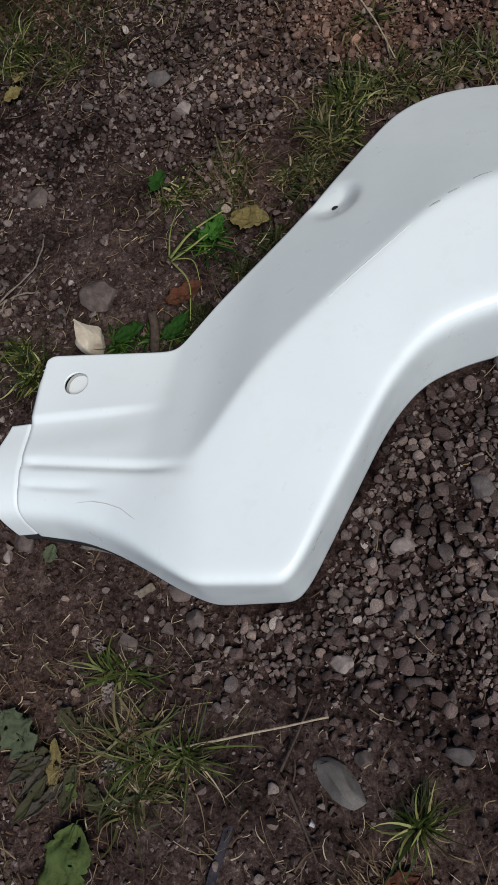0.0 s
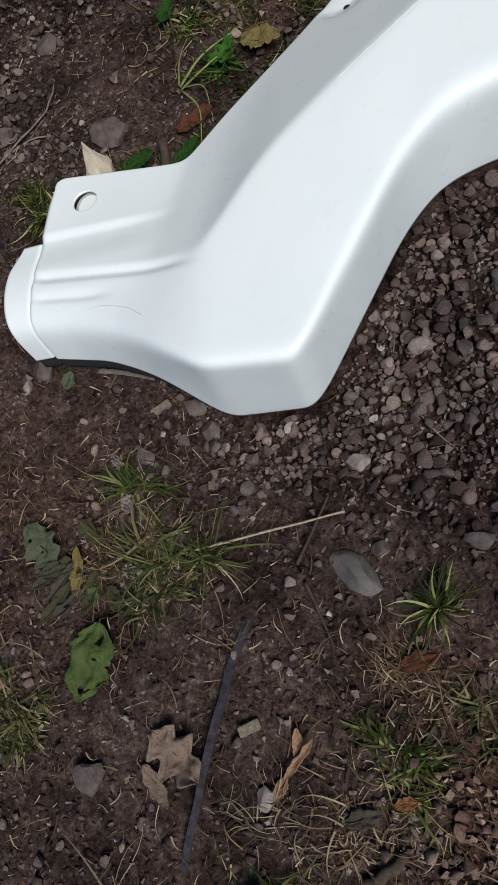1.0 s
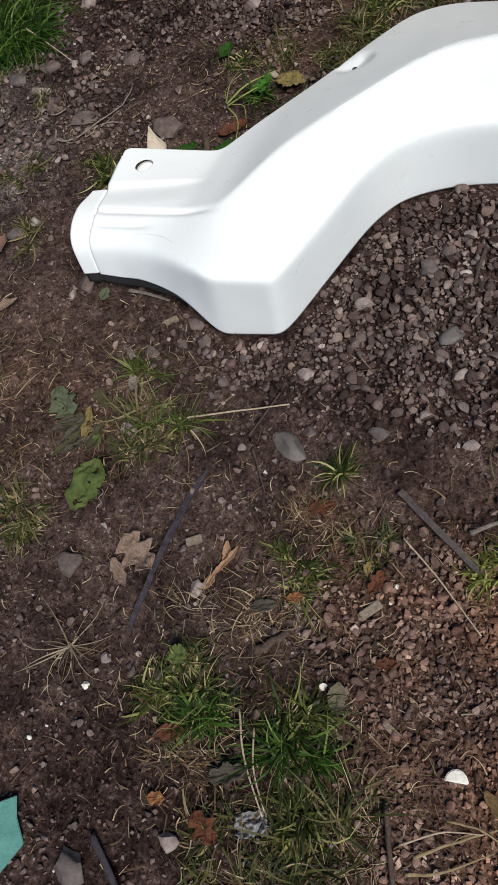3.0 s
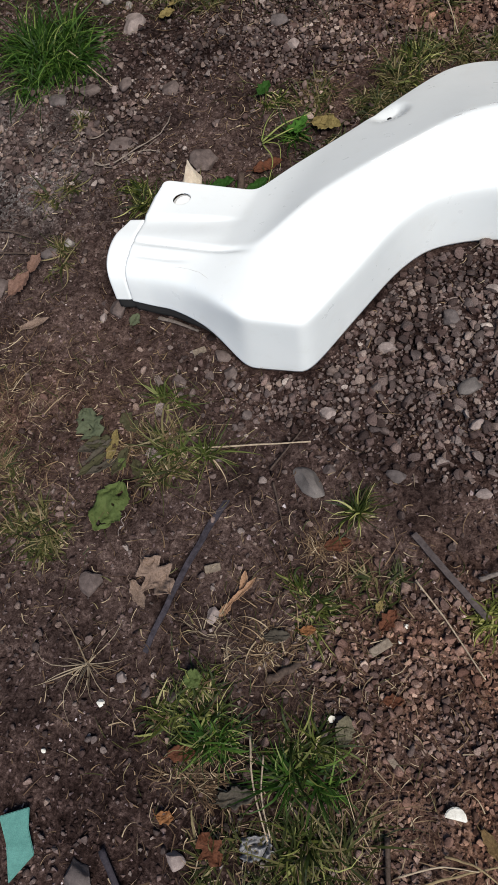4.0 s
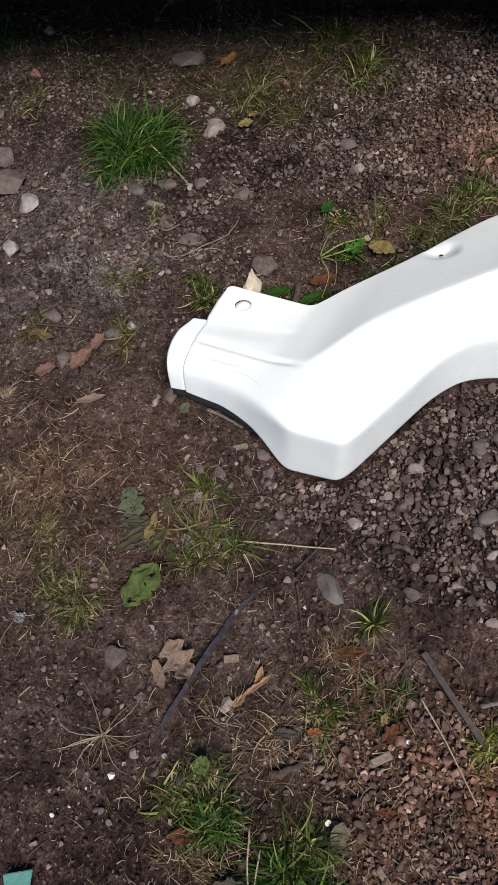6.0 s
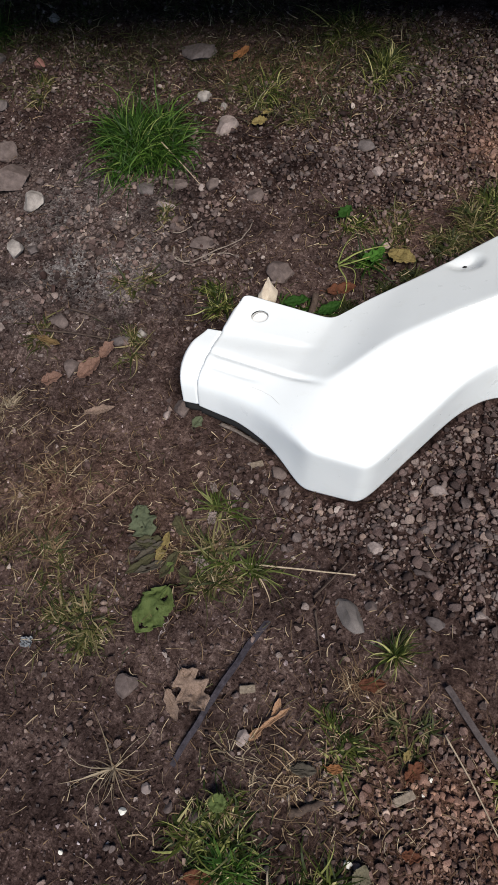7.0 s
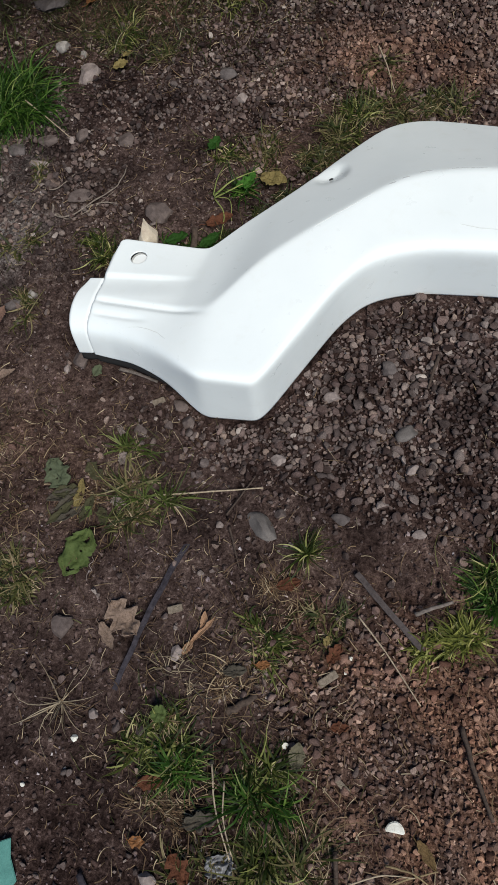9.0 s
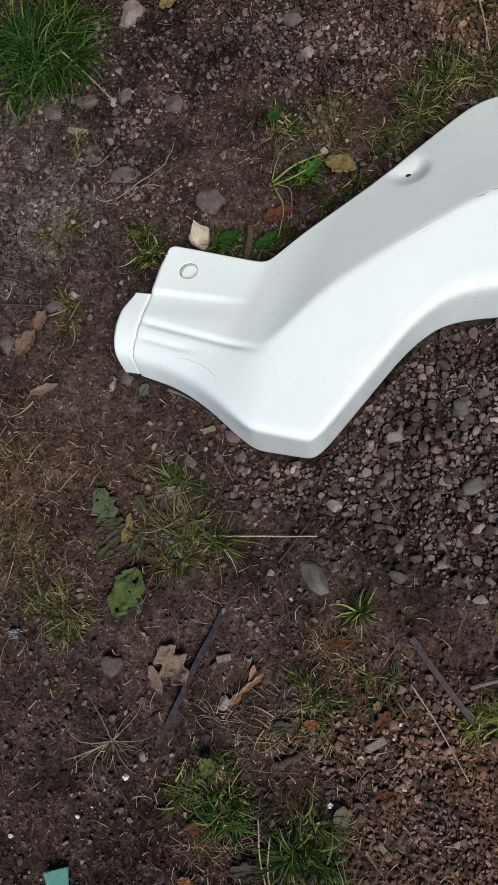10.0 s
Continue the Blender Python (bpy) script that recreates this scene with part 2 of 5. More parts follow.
def stoniness(x, y):
    return np.clip(blobs(x, y, STONY) - blobs(x, y, BARE) + 0.5 * value_noise(x, y, 0.16, 8) + 0.05, 0.02, 1)


DUSTY = [(-0.91, 0.93, 0.12, 0.10, 0.65), (-1.05, 1.10, 0.30, 0.28, 0.22), (-1.14, 1.08, 0.20, 0.14, 0.25), (-1.10, 0.82, 0.30, 0.22, 0.18)]


def rust_at(x, y):
    return np.clip(blobs(x, y, RUSTY) * (0.75 + 1.2 * value_noise(x, y, 0.06, 9)), 0, 0.8)


# ---- the ground ----
def ground_lines(a, b, fine, far):
    steps = far * (np.linspace(0, 1, 22)[1:] ** 3.2)
    return np.concatenate([a - steps[::-1], np.arange(a, b, fine), b + steps])


def ground():
    xs, ys = ground_lines(-2.1, 0.75, 0.009, 80.0), ground_lines(-0.85, 2.5, 0.009, 80.0)
    gx, gy = np.meshgrid(xs, ys)
    gz = level(gx, gy)
    n = len(xs)
    idx = np.arange(n * len(ys)).reshape(len(ys), n)
    quads = np.stack([idx[:-1, :-1], idx[:-1, 1:], idx[1:, 1:], idx[1:, :-1]], -1).reshape(-1, 4)
    ob = heap("ground", np.stack([gx, gy, gz], -1).reshape(-1, 3), quads, SOIL, True, rust_at(gx, gy).ravel())
    dust = np.clip(blobs(gx, gy, DUSTY) * (0.8 + 1.4 * value_noise(gx, gy, 0.05, 14)), 0, 0.8).ravel().astype(np.float32)
    ob.data.attributes.new("dust", "FLOAT", "POINT").data.foreach_set("value", dust)
    # Negative blobs paint shade near the vehicle and darken the lower-left soil.
    bare = np.clip(1.15 - 1.5 * stoniness(gx, gy) + 0.5 * value_noise(gx, gy, 0.10, 21) + blobs(gx, gy, [(0.33, -0.24, 0.18, 0.26, 0.9), (-0.05, -0.36, 0.26, 0.20, -0.8), (-0.42, -0.38, 0.32, 0.26, -0.9), (-1.0, 1.45, 0.55, 0.30, -0.8), (-0.6, 1.80, 0.5, 0.25, -0.8), (-0.42, 0.24, 0.12, 0.14, -0.5)]), 0, 1).ravel().astype(np.float32)
    ob.data.attributes.new("bare", "FLOAT", "POINT").data.foreach_set("value", bare)
    tagged(ob, "damp dark brown bare earth with a crumbly uneven surface", "ground", kind="structure")


ground()


# ---- gravel, grit, litter, thin grass ----
def pebble_shapes(count, corners, seed):
    rnd = np.random.RandomState(seed)
    shapes = []
    for _ in range(count):
        pts = rnd.normal(size=(corners, 3))
        pts /= np.linalg.norm(pts, axis=1)[:, None]
        pts *= rnd.uniform(0.7, 1.15, (corners, 1)) * np.array([1, rnd.uniform(0.6, 0.95), rnd.uniform(0.5, 0.88)])
        bm = bmesh.new()
        for p in pts:
            bm.verts.new(p)
        made = bmesh.ops.convex_hull(bm, input=bm.verts)
        bmesh.ops.delete(bm, geom=[v for v in bm.verts if not v.link_faces], context="VERTS")
        bmesh.ops.triangulate(bm, faces=bm.faces[:])
        bm.verts.index_update()
        shapes.append((np.array([v.co[:] for v in bm.verts]), np.array([[v.index for v in f.verts] for f in bm.faces])))
        bm.free()
    return shapes


def worn_shapes(count, seed):
    """Broken stones with worn edges."""
    rnd = np.random.RandomState(seed)
    bm = bmesh.new()
    bmesh.ops.create_icosphere(bm, subdivisions=2, radius=1)
    bm.verts.index_update()
    ball, faces = np.array([v.co[:] for v in bm.verts]), np.array([[v.index for v in f.verts] for f in bm.faces])
    bm.free()
    shapes = []
    for _ in range(count):
        p = ball.copy()
        for _ in range(9):
            n = rnd.normal(size=3)
            n /= np.linalg.norm(n)
            p -= np.maximum(p @ n - rnd.uniform(0.30, 0.72), 0)[:, None] * n
        total, count = np.zeros_like(p), np.zeros((len(p), 1))
        for a, b in ((0, 1), (1, 2), (2, 0)):
            np.add.at(total, faces[:, a], p[faces[:, b]])
            np.add.at(count, faces[:, a], 1)
        p = 0.72 * p + 0.28 * total / count
        p *= 1 + rnd.normal(0, 0.022, (len(p), 1))
        p /= np.abs(p).max()
        shapes.append((p * np.array([1.0, rnd.uniform(0.75, 1.0), rnd.uniform(0.65, 0.95)]), faces))
    return shapes


ARCH_FOOT = [(-0.214, 0.468), (-0.082, 0.471), (0.058, 0.733), (0.118, 0.804), (0.226, 0.840), (0.62, 0.845)]
ARCH_BACK = [(0.045, 1.222), (0.105, 1.309), (0.165, 1.352), (0.225, 1.367), (0.62, 1.326)]


def clear_of_arch(x, y):
    """False for points so near the moulding's low edges that what lies there would stand through it."""
    free = np.ones(len(x), bool)
    for line, reach in ((ARCH_FOOT, 0.013), (ARCH_BACK, 0.045)):
        for (ax, ay), (bx, by) in zip(line[:-1], line[1:]):
            t = np.clip(((x - ax) * (bx - ax) + (y - ay) * (by - ay)) / ((bx - ax) ** 2 + (by - ay) ** 2), 0, 1)
            away = np.hypot(x - ax - t * (bx - ax), y - ay - t * (by - ay))
            inside = (y < ay + t * (by - ay)) if reach > 0.03 else (away >= 0)
            free &= ~((away < reach) & inside)
    return free


def scatter(name, mat, shapes, x, y, size, sink, seed, smooth=False):
    rnd = np.random.RandomState(seed)
    free = clear_of_arch(x, y)
    x, y, size = x[free], y[free], size[free]
    kind = rnd.randint(0, len(shapes), len(x))
    verts, faces, rust, start = [], [], [], 0
    ground_z, red = level(x, y), rust_at(x, y)
    for k, (v, f) in enumerate(shapes):
        pick = np.where(kind == k)[0]
        if not len(pick):
            continue
        a, b = rnd.uniform(0, 2 * np.pi, len(pick)), rnd.normal(0, 0.35, len(pick))
        ca, sa, cb, sb = np.cos(a), np.sin(a), np.cos(b), np.sin(b)
        px, py, pz = (v[None, :, i] * size[pick][:, None] / 2 for i in range(3))
        pz, py = pz * cb[:, None] + py * sb[:, None], py * cb[:, None] - pz * sb[:, None]
        w = np.stack([px * ca[:, None] - py * sa[:, None] + x[pick][:, None], px * sa[:, None] + py * ca[:, None] + y[pick][:, None],
                      pz + (ground_z[pick] + sink * size[pick])[:, None]], -1)
        verts.append(w.reshape(-1, 3))
        faces.append((f[None] + (start + np.arange(len(pick)) * len(v))[:, None, None]).reshape(-1, 3))
        rust.append(np.repeat(red[pick], len(v)))
        start += len(pick) * len(v)
    return heap(name, np.concatenate(verts), np.concatenate(faces), mat, smooth, np.concatenate(rust))


def jittered(cell, seed, x0=-1.9, x1=0.68, y0=-0.72, y1=2.25):
    rnd = np.random.RandomState(seed)
    gx, gy = np.meshgrid(np.arange(x0, x1, cell), np.arange(y0, y1, cell))
    return gx.ravel() + rnd.uniform(-0.5, 0.5, gx.size) * cell, gy.ravel() + rnd.uniform(-0.5, 0.5, gy.size) * cell, rnd


def gravel():
    x, y, rnd = jittered(0.0108, 21)
    keep = rnd.rand(len(x)) < 0.09 + 0.90 * stoniness(x, y) ** 1.3
    x, y = x[keep], y[keep]
    size = np.clip(rnd.lognormal(np.log(0.0128), 0.44, len(x)), 0.005, 0.030)
    size *= 0.72 + 0.28 * np.clip(stoniness(x, y) * 2, 0, 1)
    size *= 1 - 0.40 * np.clip(blobs(x, y, [(0.32, -0.22, 0.25, 0.3, 1)]), 0, 1)
    size *= 1 - 0.16 * step(y, 1.2, 1.5)
    near = (size > 0.0130) & (x < 0.62) & (y < 2.1) & (y > -0.7) & (x > -1.9)
    ob = scatter("gravel", GRAVEL, worn_shapes(30, 3), x[near], y[near], size[near], 0.36, 4, True)
    ob.data.set_sharp_from_angle(angle=radians(36))
    tagged(ob, "loose angular grey-brown gravel on damp earth", "gravel", kind="stuff")
    ob = scatter("fine_gravel", GRAVEL, pebble_shapes(26, 14, 3), x[~near], y[~near], size[~near], 0.32, 5, True)
    ob.data.set_sharp_from_angle(angle=radians(46))
    tagged(ob, "small grey-brown gravel chips on damp earth", "gravel", kind="stuff")
    x, y, rnd = jittered(0.0080, 27, -1.6, 0.62, -0.65, 2.0)
    packed = 0.85 * blobs(x, y, [(0.34, -0.25, 0.24, 0.32, 1.0)]) + 0.58 * stoniness(x, y) + 0.02
    keep = rnd.rand(len(x)) < np.clip(packed, 0, 0.85) * (0.75 + 0.9 * value_noise(x, y, 0.07, 17))
    x, y = x[keep], y[keep]
    size = np.clip(rnd.lognormal(np.log(0.0085), 0.36, len(x)), 0.004, 0.017)
    ob = scatter("gravel_chips", GRAVEL, pebble_shapes(20, 11, 13), x, y, size, 0.34, 14, True)
    ob.data.set_sharp_from_angle(angle=radians(46))
    tagged(ob, "packed small angular chips of grey and reddish stone", "gravel", kind="stuff")
    x, y, rnd = jittered(0.0125, 23)
    keep = rnd.rand(len(x)) < np.clip(0.50 - 0.6 * stoniness(x, y) + 0.6 * value_noise(x, y, 0.11, 15), 0.03, 0.9)
    x, y = x[keep], y[keep]
    size = np.clip(rnd.lognormal(np.log(0.0085), 0.42, len(x)), 0.004, 0.022)
    ob = scatter("soil_clods", CLOD, pebble_shapes(14, 11, 9), x, y, size, 0.0, 10, True)
    tagged(ob, "dark crumbly clods of damp earth", "soil", kind="stuff")
    x, y, rnd = jittered(0.0080, 22)
    keep = rnd.rand(len(x)) < 0.26 + 0.30 * value_noise(x, y, 0.2, 6)
    x, y = x[keep], y[keep]
    size = np.clip(rnd.lognormal(np.log(0.0056), 0.45, len(x)), 0.0022, 0.014)
    ob = scatter("grit", GRIT, pebble_shapes(12, 8, 5), x, y, size, 0.10, 6)
    tagged(ob, "fine dark soil crumbs and pale grit", "grit", kind="stuff")


def blades(base, heading, length, width, rise, bend, segs=4, seed=0):
    """Tapered bent strips. base: n x 2; heading, length, width, rise (angle up from the ground), bend (how far it droops): n."""
    rnd = np.random.RandomState(seed)
    n = len(base)
    t = np.linspace(0, 1, segs + 1)
    angle = rise[:, None] - bend[:, None] * t[None]
    step = length[:, None] / segs
    out, up = np.cumsum(np.cos(angle) * step, 1) - np.cos(angle[:, :1]) * step, np.cumsum(np.sin(angle) * step, 1) - np.sin(angle[:, :1]) * step
    sway = rnd.normal(0, 0.35, n)[:, None] * t[None] ** 2
    hx, hy = np.cos(heading[:, None] + sway), np.sin(heading[:, None] + sway)
    z0 = level(base[:, 0], base[:, 1])
    cx, cy, cz = base[:, :1] + out * hx, base[:, 1:2] + out * hy, z0[:, None] + np.maximum(up, 0.001 - 0.0 * up) + 0.002
    half = width[:, None] / 2 * (1 - t[None] ** 1.6 * 0.93)
    tilt = rnd.uniform(-0.8, 0.8, n)[:, None]
    wx, wy, wz = -hy * half * np.cos(tilt), hx * half * np.cos(tilt), half * np.sin(tilt)
    a, b = np.stack([cx - wx, cy - wy, cz - wz], -1), np.stack([cx + wx, cy + wy, cz + wz], -1)
    verts = np.stack([a, b], 2).reshape(-1, 3)
    k = np.arange(n)[:, None] * (segs + 1) * 2 + np.arange(segs)[None] * 2
    faces = np.stack([k, k + 1, k + 3, k + 2], -1).reshape(-1, 4)
    return verts, faces


def litter():
    x, y, rnd = jittered(0.0125, 31)
    where = 0.07 + 0.85 * blobs(x, y, [(-0.35, 0.32, 0.16, 0.14, 0.7), (0.02, 0.02, 0.2, 0.16, 0.8), (0.10, -0.32, 0.22, 0.22, 1.0), (-0.15, -0.2, 0.2, 0.2, 0.7),
                                     (-0.68, 0.18, 0.26, 0.26, 1.1), (-0.92, 0.48, 0.2, 0.12, 0.7), (-0.72, 0.40, 0.25, 0.16, 0.45), (0.1, 1.38, 0.25, 0.12, 0.9), (-0.28, 1.2, 0.2, 0.14, 0.8),
                                     (-0.55, 1.7, 0.5, 0.2, 0.6), (-0.6, 1.0, 0.25, 0.2, 0.4), (-0.5, 2.05, 0.6, 0.15, 0.5)])
    keep = (rnd.rand(len(x)) < np.clip(where, 0, 0.9)) & clear_of_arch(x, y)
    x, y = x[keep], y[keep]
    n = len(x)
    v, f = blades(np.stack([x, y], -1), rnd.uniform(0, 6.28, n), np.clip(rnd.lognormal(np.log(0.019), 0.60, n), 0.006, 0.085), rnd.uniform(0.0008, 0.0025, n),
                  np.abs(rnd.normal(0.12, 0.18, n)), rnd.uniform(-0.1, 0.45, n), 4, 32)
    v[:, 2] += 0.004
    tagged(heap("dry_litter", v, f, STRAW), "scattered dry straw, dead blades and rootlets", "plant litter", kind="stuff")


def thin_grass():
    x, y, rnd = jittered(0.012, 41)
    where = blobs(x, y, [(-0.33, 0.31, 0.13, 0.10, 0.30), (0.02, 0.02, 0.12, 0.09, 0.22), (0.05, -0.30, 0.12, 0.14, 0.40), (-0.15, -0.22, 0.12, 0.12, 0.40), (0.12, 0.06, 0.06, 0.06, 0.25),
                         (-0.60, 0.06, 0.15, 0.10, 0.40), (-0.78, 0.20, 0.20, 0.16, 0.28), (-0.70, 0.38, 0.14, 0.10, 0.14), (0.10, 1.37, 0.20, 0.07, 0.55), (0.0, 1.45, 0.14, 0.07, 0.35), (-0.32, 1.25, 0.10, 0.08, 0.45), (-0.16, 1.28, 0.12, 0.06, 0.3),
                         (-0.56, 0.92, 0.08, 0.06, 0.40), (-0.80, 0.91, 0.06, 0.07, 0.30), (-0.75, 0.71, 0.07, 0.08, 0.3), (-0.95, 0.68, 0.06, 0.05, 0.3),
                         (-0.65, 1.70, 0.25, 0.10, 0.30), (-0.40, 1.87, 0.12, 0.08, 0.5), (-0.85, 1.85, 0.3, 0.12, 0.25), (-1.5, 1.55, 0.10, 0.08, 0.3),
                         (-0.45, 2.08, 0.35, 0.10, 0.4), (-0.72, 1.86, 0.28, 0.14, 0.40), (-0.45, 1.97, 0.22, 0.12, 0.40), (-1.6, 1.95, 0.4, 0.15, 0.45), (0.40, 0.10, 0.07, 0.10, 0.3), (-0.40, 0.95, 0.10, 0.05, 0.5)])
    keep = (rnd.rand(len(x)) < where * (0.8 + 1.0 * value_noise(x, y, 0.05, 12))) & clear_of_arch(x, y)
    x, y = x[keep], y[keep]
    n = len(x)
    v, f = blades(np.stack([x, y], -1), rnd.uniform(0, 6.28, n), np.clip(rnd.lognormal(np.log(0.034), 0.4, n), 0.014, 0.09), rnd.uniform(0.0011, 0.0026, n),
                  rnd.uniform(0.3, 1.3, n), rnd.uniform(0.3, 1.6, n), 4, 42)
    tagged(heap("sparse_grass", v, f, OLIVE), "sparse short yellow-green grass growing through gravel", "grass", kind="stuff")


def shade_weeds():
    x, y, rnd = jittered(0.0105, 43, -2.0, 0.1, 1.5, 2.5)
    where = blobs(x, y, [(-0.95, 1.98, 0.55, 0.24, 1.2), (-0.55, 1.84, 0.26, 0.18, 1.0), (-1.75, 1.90, 0.35, 0.25, 0.9), (-0.36, 1.98, 0.16, 0.14, 0.7),
                         (-0.62, 1.66, 0.16, 0.08, 0.45), (-1.25, 1.72, 0.25, 0.10, 0.45), (-0.90, 1.62, 0.14, 0.06, 0.35)])
    keep = rnd.rand(len(x)) < np.clip(where, 0, 0.9) * (0.75 + 1.3 * value_noise(x, y, 0.09, 19))
    x, y = x[keep], y[keep]
    n = len(x)
    v, f = blades(np.stack([x, y], -1), rnd.uniform(0, 6.28, n), np.clip(rnd.lognormal(np.log(0.042), 0.45, n), 0.014, 0.13), rnd.uniform(0.0012, 0.0030, n),
                  rnd.uniform(0.3, 1.35, n), rnd.uniform(0.3, 1.9, n), 5, 44)
    tagged(heap("weedy_grass", v, f, WEEDS), "dark olive weedy grass in the shade of the vehicle", "grass", kind="stuff")


gravel()
litter()
thin_grass()
shade_weeds()


# ---- the white moulded wheel arch ----
def smooth_rows(p, sigma):
    """Gaussian smoothing along the first axis; the ends stay."""
    reach = int(sigma * 3) + 1
    k = np.exp(-0.5 * (np.arange(-reach, reach + 1) / sigma) ** 2)
    k /= k.sum()
    pad = np.concatenate([2 * p[:1] - p[1:reach + 1][::-1], p, 2 * p[-1:] - p[-reach - 1:-1][::-1]])
    return np.stack([np.convolve(pad[:, i], k, "valid") for i in range(p.shape[1])], -1)


def rail(knots, n, sigma):
    """A path through (station, x, y, z) with its corners eased."""
    k = np.array(knots, float)
    s = np.linspace(0, 5, n)
    return smooth_rows(np.stack([np.interp(s, k[:, 0], k[:, i]) for i in (1, 2, 3)], -1), sigma)


def dress(p):
    """Fine relief of the moulding: tab step, two grooves, screw seat."""
    x, y, z = p[..., 0], p[..., 1], p[..., 2]
    stub = 1 - step(x, -0.36, -0.24)
    z = z - 0.0055 * stub * (1 - step(y, 0.734, 0.752)) * step(y, 0.680, 0.734)
    fade = 0.35 + 0.65 * step(x, -0.485, -0.455)
    groove = 0.645 - 0.14 * (x + 0.30)
    z = z - 0.0062 * fade * (1 - step(x, -0.28, -0.19)) * np.exp(-((y - groove) / 0.0075) ** 2)
    z = z - 0.0042 * fade * (1 - step(x, -0.40, -0.33)) * np.exp(-((y - groove + 0.034) / 0.0070) ** 2)
    # the screw seat: a flat pad that opens to the outer edge
    u, v = (x + 0.021) * 0.80 - (y - 1.105) * 0.60, (x - 0.006) * 0.60 + (y - 1.097) * 0.80
    d = np.hypot(u / 0.040, (v - 0.006) / 0.044)
    seat = 0.0825 + 0.12 * u + 0.030 * np.maximum(d - 0.6, 0) ** 1.5
    soft = 0.0026
    lower = -soft * np.log(np.exp(-np.clip(z / soft, -60, 60)) + np.exp(-np.clip(seat / soft, -60, 60)))
    z = np.where(d < 1.9, lower, z)
    return np.stack([x, y, z], -1)


def section(points, n, soft, softer):
    """An evenly sampled cross-section through four corner points; the inner two are eased by soft and softer metres."""
    q = np.array(points)
    run = np.concatenate([[0], np.cumsum(np.linalg.norm(np.diff(q, axis=0), axis=1))])
    s = np.linspace(0, run[-1], n)
    p = np.stack([np.interp(s, run, q[:, i]) for i in range(3)], -1)
    gap = run[-1] / (n - 1)
    blend = step(s, run[1] + 0.3 * (run[2] - run[1]), run[1] + 0.6 * (run[2] - run[1]))[:, None]
    return smooth_rows(p, soft / gap) * (1 - blend) + smooth_rows(p, softer / gap) * blend


def sheet(bm, rows):
    grid = [[bm.verts.new(p) for p in r] for r in rows]
    for a, b in zip(grid[:-1], grid[1:]):
        for i in range(len(a) - 1):
            bm.faces.new((a[i], a[i + 1], b[i + 1], b[i]))


def punch(bm, x, y, radius):
    """A round hole straight down through the sheet."""
    def near(reach):
        return [f for f in bm.faces if math.hypot(f.calc_center_median().x - x, f.calc_center_median().y - y) < reach]
    edges = {e for f in near(radius + 0.004) for e in f.edges}
    bmesh.ops.subdivide_edges(bm, edges=list(edges), cuts=3, use_grid_fill=True)
    inside = set(near(radius))
    rim = {v for f in inside for v in f.verts if any(g not in inside for g in v.link_faces)}
    bmesh.ops.delete(bm, geom=list(inside), context="FACES")
    for v in rim:
        if v.is_valid:
            d = math.hypot(v.co.x - x, v.co.y - y) or 1
            v.co.x, v.co.y = x + (v.co.x - x) / d * radius, y + (v.co.y - y) / d * radius


def arch_sheet():
    n, across = 330, 150
    outer = rail([(0, -0.476, 0.857, 0.123), (1.25, -0.254, 0.845, 0.114), (2, -0.190, 0.932, 0.102), (3, -0.070, 1.068, 0.088), (3.5, 0.045, 1.222, 0.064),
                  (3.75, 0.105, 1.309, 0.042), (4.0, 0.165, 1.352, 0.026), (4.2, 0.225, 1.367, 0.019), (5, 0.62, 1.326, 0.016)], n, 6)
    crease = rail([(0, -0.489, 0.660, 0.140), (1.25, -0.290, 0.644, 0.160), (2, -0.206, 0.634, 0.184), (2.6, -0.115, 0.768, 0.184), (3.2, -0.025, 0.858, 0.181),
                   (4.0, 0.165, 1.022, 0.176), (4.4, 0.30, 1.060, 0.172), (5, 0.62, 1.062, 0.168)], n, 9)
    inner = rail([(0, -0.492, 0.594, 0.134), (0.5, -0.430, 0.586, 0.139), (0.85, -0.390, 0.576, 0.145), (1.15, -0.345, 0.560, 0.154), (1.45, -0.296, 0.534, 0.166), (1.7, -0.252, 0.506, 0.178), (2, -0.198, 0.473, 0.187), (3, -0.070, 0.470, 0.186), (3.72, 0.066, 0.730, 0.176), (4.0, 0.126, 0.800, 0.176),
                  (4.3, 0.228, 0.836, 0.174), (5, 0.62, 0.842, 0.172)], n, 6)
    lower = rail([(0, -0.494, 0.578, 0.050), (0.5, -0.430, 0.567, 0.052), (0.85, -0.392, 0.556, 0.064), (1.15, -0.352, 0.540, 0.070), (1.45, -0.304, 0.516, 0.076), (1.68, -0.264, 0.491, 0.070), (1.84, -0.238, 0.477, 0.036), (2, -0.214, 0.468, 0.001), (3, -0.082, 0.471, 0.000), (3.72, 0.058, 0.733, 0.0), (4.0, 0.118, 0.804, 0.0),
                  (4.3, 0.226, 0.840, -0.001), (5, 0.62, 0.845, -0.002)], n, 6)
    s = np.linspace(0, 5, n)
    round_edge = np.interp(s, [0, 1.2, 1.9, 3.0, 3.3, 5], [0.024, 0.022, 0.012, 0.013, 0.021, 0.021])
    rows = [section((outer[i], crease[i], inner[i], lower[i]), across, 0.0085, round_edge[i]) for i in range(n)]
    return dress(np.array(rows))


